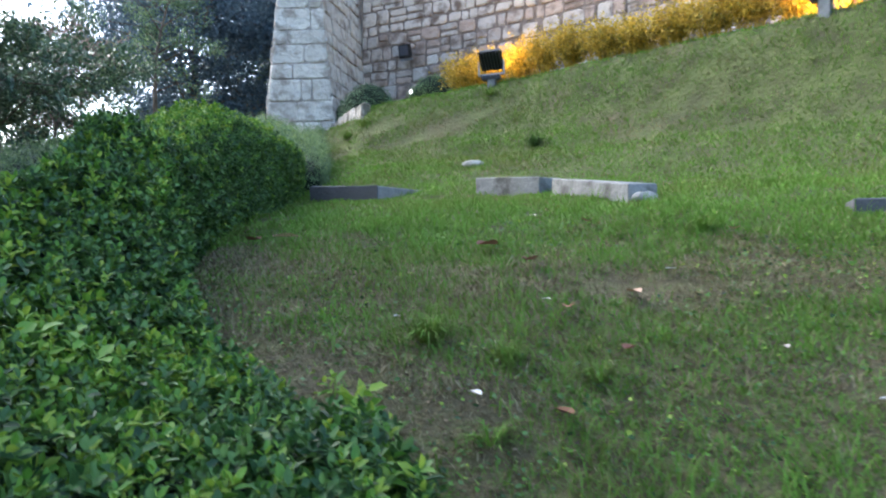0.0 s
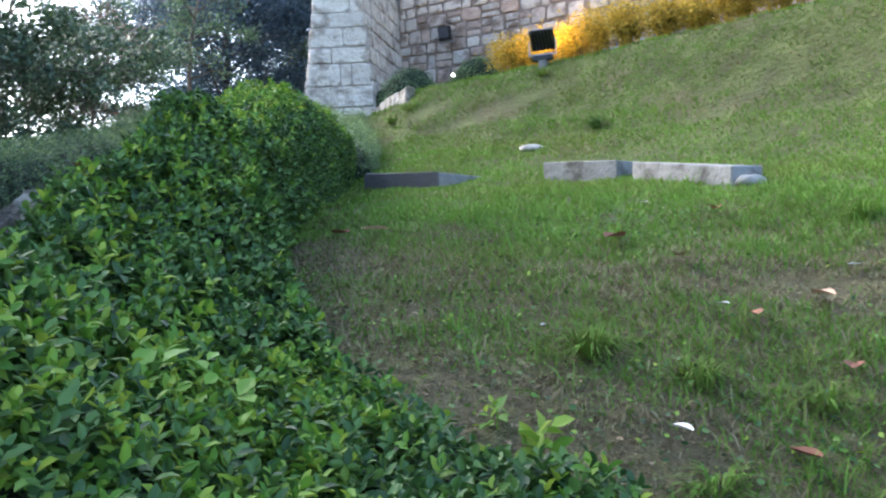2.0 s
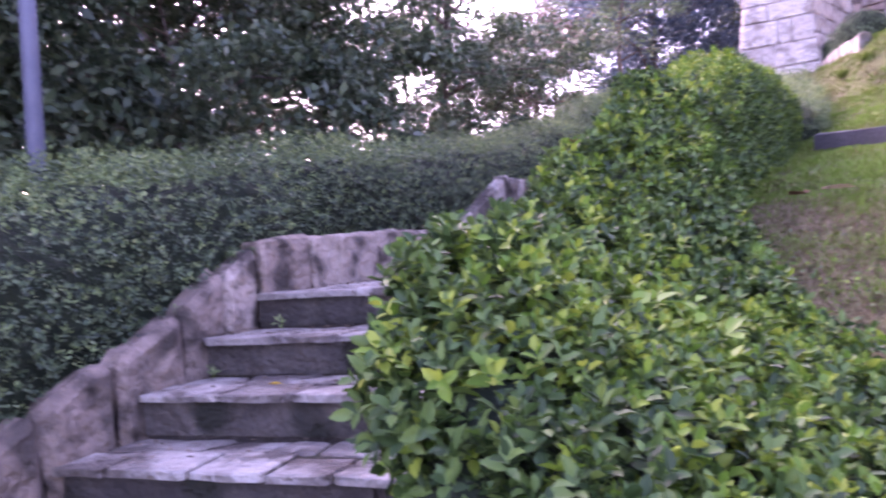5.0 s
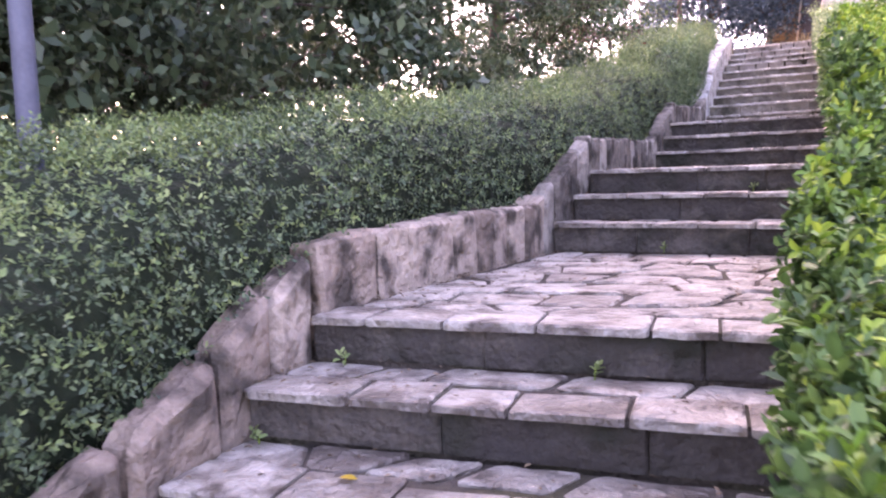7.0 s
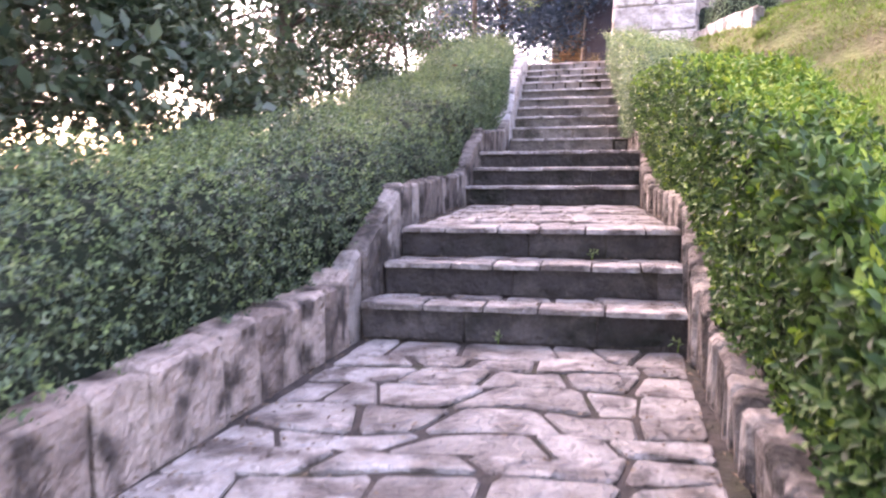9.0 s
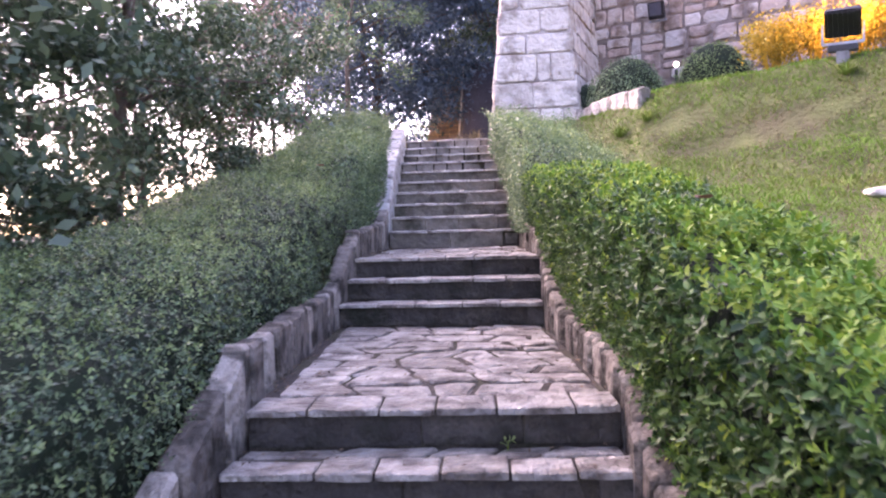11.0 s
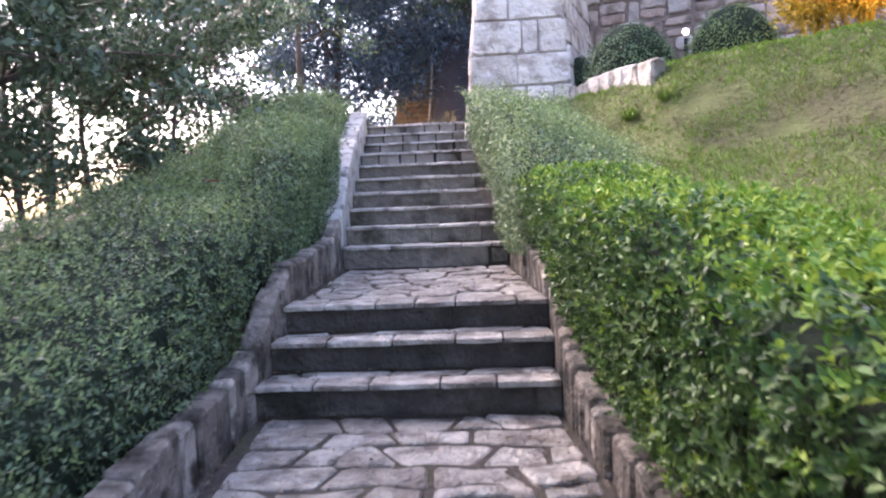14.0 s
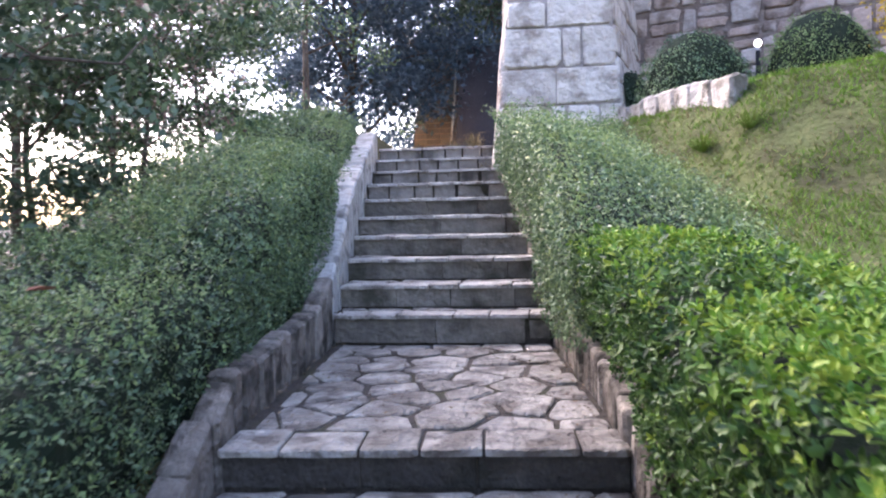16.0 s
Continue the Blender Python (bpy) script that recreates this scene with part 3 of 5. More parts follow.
# ---------------------------------------------------------------- kerbs
def kerb(name, label, ky, kx, ty, tz, y0, y1, sign, width, mats, seed, lengths):
    rnd = random.Random(seed)
    top = thing(name, label, "kerb", kind="structure")
    y = y0
    while y < y1 - 0.05:
        n = min(y + rnd.uniform(*lengths) * (1.0 if y < 4.2 else 0.6), y1)
        gap = rnd.uniform(0.003, 0.011)
        mat, wd = mats(y)
        xa, xb = np.interp(y + 0.009, ky, kx), np.interp(n - 0.009, ky, kx)
        za, zb = np.interp(y, ty, tz), np.interp(n, ty, tz)
        lowa, lowb = stair_z(y) - 0.45, stair_z(n) - 0.45
        jog = rnd.uniform(-0.010, 0.010)
        a, b = (xa + sign * (0.0 + jog), y + gap), (xb + sign * (0.0 + jog), n - gap)
        c, d = (xb + sign * (wd + jog), n - gap), (xa + sign * (wd + jog), y + gap)
        h = rnd.uniform(-0.012, 0.010)
        v, f = tilted_box(a, b, c, d, lowa, lowa, za + h, zb + h)
        if sign < 0:
            f = [q[::-1] for q in f]
        part("kerb_stone", block(v, f, rnd.uniform(0.012, 0.02) + (0.018 if y < 3.2 else 0), rnd, 0.010 if y < 5.4 else 0.006, 2), mat, top)
        y = n
    return top


kerb("kerb_west", "rough pinkish granite kerb along the stairs", KL_Y, KL_X, KLT_Y, KLT_Z, 0.2, 15.3, -1, 0.2,
     lambda y: (M_KERB, 0.17) if y < 5.4 else (M_KERBGREY, 0.12) if y < 11.35 else (M_CAP, 0.21), 3, (0.2, 0.42))
kerb("kerb_east", "rough granite kerb half hidden by a hedge", KR_Y, KR_X, KRT_Y, KRT_Z, 1.1, 14.7, 1, 0.2,
     lambda y: (M_KERBGREY, 0.13), 4, (0.16, 0.34))


# ---------------------------------------------------------------- hedges
def hedge(name, label, rows, count, size, mats, fresh_top, seed, simple=False, wide=0.45, rough=0.05, tilt=0.6, shoots=0.0, deep=0.09, sprig=0, near=None, rim=1.0, fresh_from=-9.0, tuck=0.0, far_size=1.0):
    """rows: y, west x, west base, west top, east x, east base, east top."""
    rng = np.random.default_rng(seed)
    R = np.array(rows, float)
    n_u = max(24, int((R[-1, 0] - R[0, 0]) / 0.08))
    us = np.linspace(R[0, 0], R[-1, 0], n_u)
    C = np.stack([np.interp(us, R[:, 0], R[:, k]) for k in range(7)], 1)
    if len(us) > 12:
        ker = np.ones(5) / 5
        for k in range(1, 7):
            pad = np.pad(C[:, k], 2, mode="edge")
            C[:, k] = np.convolve(pad, ker, mode="valid")
    prof = [(tuck, 0.0), (tuck * 0.35, 0.42), (0.0, 0.86), (0.05, 0.97), (0.2, 1.0), (0.4, 1.02), (0.6, 1.03), (0.8, 1.0), (0.94, 0.94), (1.0, 0.8), (1.02, 0.45), (1.0, 0.0)]
    n_v = len(prof)
    grid = np.zeros((n_u + 2, n_v, 3))
    for i in range(n_u + 2):
        c = C[min(max(i - 1, 0), n_u - 1)]
        end = i in (0, n_u + 1)
        for j, (s, h) in enumerate(prof):
            x = c[1] + (c[4] - c[1]) * (0.5 + (s - 0.5) * (0.75 if end else 1.0))
            base, top = c[2] + (c[5] - c[2]) * s, c[6] + (c[3] - c[6]) * (1 - min(max(s, 0), 1)) ** rim
            z = base + (top - base) * (h * (0.0 if end else 1.0))
            y = c[0]
            if not end:
                q = Vector((x, y, z))
                d = noise.noise(q * 1.7) * rough * 1.5 + noise.noise(q * 5.0) * rough * 0.8
                z += d * h
                x += d * (1 if s > 0.5 else -1) * 0.6
            grid[i, j] = (x, y, z)
    V = grid.reshape(-1, 3)
    F = np.array([(i * n_v + j, i * n_v + j + 1, (i + 1) * n_v + j + 1, (i + 1) * n_v + j) for i in range(n_u + 1) for j in range(n_v - 1)])
    top = thing(name, label, "hedge", (float(C[0, 1]), float(C[0, 0]), float(C[0, 2])))
    A, B, D, E = V[F[:, 0]], V[F[:, 1]], V[F[:, 2]], V[F[:, 3]]
    nr = np.cross(D - A, E - B)
    area = np.linalg.norm(nr, axis=1) / 2
    nr = nr / (np.linalg.norm(nr, axis=1)[:, None] + 1e-9)
    cx = np.interp((A + D)[:, 1] / 2, C[:, 0], (C[:, 1] + C[:, 4]) / 2)
    cz = np.interp((A + D)[:, 1] / 2, C[:, 0], (C[:, 2] + C[:, 5]) / 2)
    out = np.stack([(A + D)[:, 0] / 2 - cx, np.zeros(len(A)), (A + D)[:, 2] / 2 - cz], 1)
    flip = (nr * out).sum(1) < 0
    nr[flip] *= -1
    # inner mass: a closed shell, its near-black standing for shade between leaves
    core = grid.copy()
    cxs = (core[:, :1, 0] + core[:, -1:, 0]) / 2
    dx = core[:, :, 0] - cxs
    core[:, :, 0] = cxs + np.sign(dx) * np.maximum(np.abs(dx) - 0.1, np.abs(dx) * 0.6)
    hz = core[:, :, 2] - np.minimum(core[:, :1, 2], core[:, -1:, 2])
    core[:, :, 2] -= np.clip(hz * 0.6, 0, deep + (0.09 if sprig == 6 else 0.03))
    mesh_object("inner_growth", core.reshape(-1, 3), [tuple(int(q) for q in f) for f in F], mats[2], top, "near-black inner shell painted as shade")
    if near:
        area = area * np.where((A + D)[:, 1] / 2 < near, 1.5, 1.0)
    pick = rng.choice(len(F), count, p=area / area.sum())
    a, b = rng.random((count, 1)), rng.random((count, 1))
    P = (A[pick] * (1 - a) + B[pick] * a) * (1 - b) + (E[pick] * (1 - a) + D[pick] * a) * b
    N = nr[pick]
    P = P + N * (rng.uniform(-deep, 0.03, (count, 1)) + np.abs(rng.normal(0, shoots, (count, 1))) * (N[:, 2:3] > 0.4))
    keep = np.sin(P[:, 0] * 9 + 2 * np.sin(P[:, 1] * 7)) * np.sin(P[:, 1] * 8 + P[:, 2] * 9) + rng.normal(0, 0.6, count) > -1.15
    P, N = P[keep], N[keep]
    V2, F2 = sprig_cloud(P, N, size * np.where(P[:, 1] > 4.4, far_size, 1.0), rng, sprig, wide, 0.75, simple) if sprig else leaf_cloud(P, N, size, rng, tilt, wide, 0.35, simple)
    per = len(F2) // len(P)
    is_top = rng.random(len(P)) < np.clip(N[:, 2], 0, 1) * fresh_top * np.where(P[:, 1] > fresh_from, 1.0, 0.6) * (0.6 + 0.5 * np.sin(P[:, 0] * 5 + 1) * np.sin(P[:, 1] * 3.3)) + np.where(P[:, 1] > fresh_from, 0.09, 0.04)
    leaves = quads_object("leaves", V2, F2, [mats[0], mats[1]], top, "", np.repeat(is_top.astype(int), per))
    tagged(leaves, kind="stuff")
    return top


def kr(y): return float(np.interp(y, KR_Y, KR_X))
def kl(y): return float(np.interp(y, KL_Y, KL_X))


# Broad-leaved hedge between the stairs and the lawn: a low, wide foot that climbs to a clipped ridge.
EAST = [(1.60, 1.05, .72), (1.72, 1.25, .76), (1.85, 1.36, .79), (2.0, 1.4, .83), (2.35, 1.43, .89), (2.65, 1.48, .95), (3.0, 1.6, 1.08), (3.3, 1.75, 1.3), (4, 1.99, 1.74), (5, 2.23, 2.13),
        (6, 2.42, 2.37), (7, 2.51, 2.48), (8.6, 2.66, 2.62), (10.0, 2.77, 2.72), (10.45, 2.78, 2.74)]
EDGE_Y, EDGE_X = [1.60, 2.03, 2.25, 2.45, 2.7, 3.1, 3.4, 3.9, 4.5, 6, 7, 8, 10, 12.5], [-.12, -.17, -.33, -.47, -.64, -.94, -1.22, -1.43, -1.48, -1.58, -1.66, -1.82, -1.95, -2.2]
rows = []
for y, zl, zr in EAST:
    xe = float(np.interp(y, EDGE_Y, EDGE_X))
    rows.append((y, kr(y) + float(np.interp(y, [1.6, 1.85, 2.6, 3.0, 3.5, 4.2, 5.0, 6.0], [0.03, -0.07, -0.08, -0.04, 0.05, 0.08, 0.02, -0.02])), max(stair_z(y) + 0.1, 0.55), zl, xe, ground_z(xe, y) - 0.05, zr))
hedge("clipped_hedge", "clipped broad-leaved hedge with bright fresh leaves on top, beside stone stairs", rows, 27000, 0.037, (M_LEAF, M_FRESH, M_CORE), 1.15, 11, wide=0.52, rough=0.06, deep=0.07, sprig=6, far_size=0.82, near=4.2, rim=2.6, fresh_from=4.0, tuck=0.2)
rows = []
for y, zl, zr in [(10.25, 2.6, 2.5), (10.6, 2.95, 2.7), (11.2, 3.34, 2.95), (12.0, 3.55, 3.1), (13.0, 3.66, 3.3), (13.7, 3.74, 3.45), (14.2, 3.76, 3.5)]:
    xe = kr(y) + 1.05
    rows.append((y, kr(y) - 0.06, stair_z(y) + 0.16, zl, xe, ground_z(xe, y) - 0.05, max(zr, ground_z(xe, y) + 0.08)))
hedge("fine_hedge", "shaggy small-leaved hedge growing against the tower", rows, 54000, 0.031, (M_FINE, M_FINETOP, M_CORE), 0.9, 12, True, 0.36, 0.09, 0.9, 0.075, rim=1.6)
rows = []
for y, z in [(-0.4, 1.0), (0.7, 1.2), (2.2, 1.60), (2.8, 1.75), (3.6, 1.89), (5.1, 1.99), (5.6, 2.05), (6.1, 2.2), (7, 2.3), (8, 2.42), (8.8, 2.6), (9.5, 2.76), (10.05, 2.83)]:
    rows.append((y, kl(y) - 1.5, ground_z(kl(y) - 1.5, y) - 0.1, z - 0.04, kl(y) - 0.12, float(np.interp(y, KLT_Y, KLT_Z)) - 0.12, z - 0.02))
hedge("small_leaved_hedge", "dense dark small-leaved hedge along a stone kerb", rows, 45000, 0.0245, (M_DARKFINE, M_FINETOP, M_CORE), 0.75, 13, True, 0.5, 0.10, 0.8, 0.03, sprig=4)
rows = []
for y, z in [(9.9, 2.66), (10.1, 2.95), (10.6, 3.1), (11.2, 3.22), (11.8, 3.32), (12.4, 3.38), (13.0, 3.42), (13.3, 3.3)]:
    rows.append((y, kl(y) - 1.15, ground_z(kl(y) - 1.15, y) - 0.1, z - 0.08, kl(y) - 0.14, float(np.interp(y, KLT_Y, KLT_Z)) - 0.12, z - 0.04))
hedge("shaggy_hedge", "shaggy pale green hedge beside the upper steps", rows, 62000, 0.03, (M_FINE, M_FINETOP, M_CORE), 0.95, 14, True, 0.36, 0.11, 0.9, 0.07)
rows = []
for y, z in [(13.55, 3.45), (13.75, 3.78), (14.15, 3.95), (14.6, 4.03), (15.1, 4.02), (15.4, 3.9), (15.55, 3.6)]:
    rows.append((y, -6.35, ground_z(-6.35, y) - 0.1, z - 0.06, kl(y) - 0.2, 3.3, z - 0.05))
hedge("rounded_hedge_end", "clipped rounded end of a shaggy hedge at the stairs' top", rows, 26000, 0.03, (M_FINE, M_FINETOP, M_CORE), 0.8, 15, True, 0.36, 0.06, 0.9, 0.07)


# ---------------------------------------------------------------- tower and wall
def stone_face(parent, path, z0, z1, courses, lengths, mat, seed, batter=(0, 0), limit=10 ** 6, rest_name="far_stones", cover=None, gap=0.012, thick=0.05):
    """Stones in uneven courses on a vertical face that follows a plan path. batter: metres that the face leans back for each metre of height."""
    rnd = random.Random(seed)
    pts = [Vector(p) for p in path]
    lens = [(b - a).length for a, b in zip(pts, pts[1:])]
    total, made = sum(lens), 0
    rest_v, rest_f = [], []

    def at(s):
        for a, b, ln in zip(pts, pts[1:], lens):
            if s <= ln or b is pts[-1]:
                d = (b - a) / ln
                return a + d * s, d
            s -= ln
    z = z0
    while z < z1:
        h = rnd.uniform(*courses)
        s = -rnd.uniform(0, lengths[1]) * 0.6
        while s < total:
            w = rnd.uniform(*lengths) * (0.75 + h / courses[1] * 0.4)
            a, b = max(0.0, s), min(total, s + w)
            if b - a > 0.07:
                p, d = at((a + b) / 2)
                nrm = Vector((d.y, -d.x))
                low = cover((p.x, p.y)) if cover else -9
                if z + h > low:
                    lean = (z - 3.6) * batter[0]
                    o = Vector((p.x - nrm.x * lean, p.y - nrm.y * lean, z))
                    hw = (b - a) / 2 - gap
                    j = lambda k: rnd.uniform(-k, k)
                    split = rnd.random() < 0.35 and h > 0.26 and b - a < 0.5
                    for (lo, hi) in ([(gap, h * 0.48 - gap), (h * 0.52, h - gap)] if split else [(gap, h - gap)]):
                        hh = hi - lo
                        cc = min(hw, hh) * 0.5
                        lo, hi = lo + j(.02), hi + j(.02)
                        poly = [(-hw + cc * rnd.random(), lo + j(.012)), (hw - cc * rnd.random(), lo + j(.012)), (hw + j(.02), lo + cc * rnd.random()), (hw + j(.02), hi - cc * rnd.random()),
                                (hw - cc * rnd.random(), hi + j(.012)), (-hw + cc * rnd.random(), hi + j(.012)), (-hw + j(.01), hi - cc * rnd.random()), (-hw + j(.01), lo + cc * rnd.random())]
                        up = Vector((-nrm.x * batter[0], -nrm.y * batter[0], 1)).normalized()
                        N = Vector((*nrm, batter[0])).normalized()
                        v, f = stone(poly, o, Vector((*d, 0)), up, N, thick + rnd.uniform(-0.02, 0.02), 0.022, rnd, back=0.05)
                        if made < limit:
                            mesh_object("wall_stone", v, f, mat, parent)
                        else:
                            rest_f += [tuple(len(rest_v) + i for i in q) for q in f]
                            rest_v += v
                        made += 1
            s += w
        z += h
    if rest_v:
        tagged(mesh_object(rest_name, rest_v, rest_f, mat, parent), kind="stuff")


def prism(path, z0, z1, lean, depth):
    """The mortar body behind a face: leans back by lean and is depth thick."""
    v, f = [], []
    pts = [Vector(p) for p in path]
    for i, p in enumerate(pts):
        d = (pts[min(i + 1, len(pts) - 1)] - pts[max(i - 1, 0)]).normalized()
        n = Vector((d.y, -d.x))
        for z in (z0, z1):
            k = lean * (z - z0)
            q, r = p - n * k, p - n * depth
            v += [(q.x, q.y, z), (r.x, r.y, z)]
    for i in range(len(pts) - 1):
        a, b = i * 4, i * 4 + 4
        f += [(a, b, b + 2, a + 2), (a + 1, a + 3, b + 3, b + 1), (a + 2, b + 2, b + 3, a + 3), (a, a + 1, b + 1, b)]
    e = (len(pts) - 1) * 4
    f += [(0, 2, 3, 1), (e, e + 1, e + 3, e + 2)]
    return v, f


TOWER_L, TOWER_R, TOWER_Y = -3.58, -2.2, 14.86
tower = thing("wall_tower", "battered corner tower of large pale granite blocks", "tower", kind="structure")
bl = 0.085
tz0, tz1 = 3.1, 9.5
tv = []
for z in (tz0, tz1):
    k = bl * (z - 3.35)
    tv += [(TOWER_L + k, TOWER_Y + k, z), (TOWER_R - k, TOWER_Y + k, z), (TOWER_R - k + 0.55, 18.2, z), (TOWER_L + k - 0.35, 18.2, z)]
mesh_object("tower_core", tv, [(3, 2, 1, 0), (4, 5, 6, 7), (0, 1, 5, 4), (1, 2, 6, 5), (2, 3, 7, 6), (3, 0, 4, 7)], M_LIME, tower, "pale brown mortar")


def tower_side(z_to_path, courses, lengths, seed):
    rnd = random.Random(seed)
    z = tz0 + 0.12
    while z < 9.3:
        h = rnd.uniform(*courses)
        a0, b0 = z_to_path(z)
        a1, b1 = z_to_path(z + h)
        d = (b0 - a0)
        total = d.length
        d = d.normalized()
        n = Vector((d.y, -d.x))
        s = 0.0
        while s < total - 0.02:
            w = rnd.uniform(*lengths)
            if total - s - w < 0.16:
                w = total - s
            w = min(w, total - s)
            g = rnd.uniform(0.006, 0.014)
            hw = w / 2 - g
            c = 0.075
            j = lambda k: rnd.uniform(-k, k)
            poly = [(-hw + c * rnd.random(), g + j(.008)), (hw - c * rnd.random(), g + j(.008)), (hw + j(.006), g + c * rnd.random()), (hw + j(.006), h - g - c * rnd.random()),
                    (hw - c * rnd.random(), h - g + j(.008)), (-hw + c * rnd.random(), h - g + j(.008)), (-hw + j(.006), h - g - c * rnd.random()), (-hw + j(.006), g + c * rnd.random())]
            p = a0 + d * (s + w / 2)
            shift = ((a1 + b1) / 2 - (a0 + b0) / 2)
            up = Vector((n.x * shift.dot(n) / h, n.y * shift.dot(n) / h, 1)).normalized()
            N = Vector((d.x, d.y, 0)).cross(up)
            if N.dot(Vector((n.x, n.y, 0))) < 0:
                N = -N
            v, f = stone(poly, Vector((p.x, p.y, z)), Vector((*d, 0)), up, N, 0.024 + rnd.uniform(-.012, .014), 0.02, rnd, back=0.05)
            mesh_object("tower_stone", v, f, M_ASHLAR, tower)
            s += w
        z += h


def front(z):
    k = bl * (z - 3.35)
    return Vector((TOWER_L + k, TOWER_Y + k)), Vector((TOWER_R - k, TOWER_Y + k))


def east_side(z):
    k = bl * (z - 3.35)
    return Vector((TOWER_R - k, TOWER_Y + k)), Vector((TOWER_R - k + 0.5, 17.6))


def west_side(z):
    k = bl * (z - 3.35)
    return Vector((TOWER_L + k - 0.3, 17.6)), Vector((TOWER_L + k, TOWER_Y + k))


tower_side(front, (0.24, 0.44), (0.2, 0.85), 24)
tower_side(east_side, (0.26, 0.36), (0.25, 0.5), 22)
tower_side(west_side, (0.28, 0.40), (0.4, 0.8), 23)

WALL = [(-2.0, 17.25), (-0.05, 16.35), (1.6, 15.4), (3.4, 13.9), (5.5, 11.7), (9.0, 7.6)]
wall = thing("wall_rubble", "rubble wall of warm granite stones in wide brown mortar", "wall", kind="structure")
v, f = prism(WALL, 3.6, 9.5, 0.06, 1.2)
mesh_object("wall_core", v, f, M_MORTAR, wall, "brown mortar")
stone_face(wall, WALL[:5], 3.9, 7.0, (0.17, 0.36), (0.16, 0.46), M_RUBBLE, 31, (0.06, 0), 300, gap=0.02, thick=0.03)
stone_face(wall, WALL, 7.0, 9.4, (0.3, 0.4), (0.35, 0.6), M_RUBBLE, 32, (0.06, 0), 0, gap=0.022, thick=0.035)


# ---------------------------------------------------------------- low edging of pale stones at the tower's foot
edging = thing("stone_edging", "low edging of pale rough stones on the lawn's crest", "edging", (-1.8, 14.2, 3.8))
rnd = random.Random(41)
line = [Vector((-2.3, 15.3, 3.98)), Vector((-2.05, 14.75, 4.0)), Vector((-1.82, 14.2, 4.02)), Vector((-1.6, 13.7, 4.03)), Vector((-1.36, 13.12, 3.99))]
line = [line[i // 2].lerp(line[min(i // 2 + 1, len(line) - 1)], 0.5 * (i % 2)) + Vector((0, 0, rnd.uniform(-0.07, -0.03))) for i in range(2 * len(line) - 1)]
for a, b in zip(line, line[1:]):
    d = (b - a).normalized()
    s = Vector((d.y, -d.x, 0)) * 0.17
    a2, b2 = a + d * 0.004, b - d * 0.004
    v, f = tilted_box((a2.x, a2.y), (b2.x, b2.y), (b2.x + s.x, b2.y + s.y), (a2.x + s.x, a2.y + s.y), 3.3, 3.3, a2.z, b2.z)
    part("edging_stone", block(v, f, 0.025, rnd, 0.012, 2), M_WHITE, edging)


# ---------------------------------------------------------------- lawn
PATCHES = [(-0.35, 3.82, 0.35, 0.13, -0.5), (0.42, 3.52, 0.4, 0.09, -0.8), (1.15, 3.72, 0.45, 0.10, -0.6), (-0.62, 3.0, 0.42, 0.26, -0.9), (-0.1, 2.72, 0.3, 0.12, -0.45), (0.85, 2.75, 0.4, 0.12, -0.4), (2.2, 3.4, 0.6, 0.2, -0.7),
           (-0.25, 3.26, 0.5, 0.16, 0.7), (0.3, 3.22, 0.6, 0.14, 0.8), (1.1, 3.15, 0.7, 0.16, 0.7), (1.3, 4.3, 0.5, 0.12, 0.6), (-0.4, 11.8, 0.7, 0.13, -1.2), (0.3, 11.7, 0.6, 0.12, -1.0), (-1.1, 12.4, 0.4, 0.12, -1.0), (2.4, 9.5, 1.0, 0.2, -0.7)]


def lush(x, y):
    """How green and thick the grass stands: 0 bare and dry, 1 lush."""
    k = noise.noise(Vector((x * 0.55, y * 1.0, 3.0))) * 0.7 + noise.noise(Vector((x * 2.1, y * 2.8, 7.0))) * (0.7 if y < 5 else 0.25) + noise.noise(Vector((x * 6, y * 8, 1.0))) * 0.3
    foot = max(0.0, 1 - (x - float(np.interp(y, EDGE_Y, EDGE_X))) / 0.7) if y < 4.6 else 0.0
    for px, py, rx, ry, a in PATCHES:
        k += a * math.exp(-((x - px) / rx) ** 2 - ((y - py) / ry) ** 2)
    return min(1.0, max(0.0, (0.98 if y < 4 else 0.92) + 0.9 * k - 0.7 * foot))


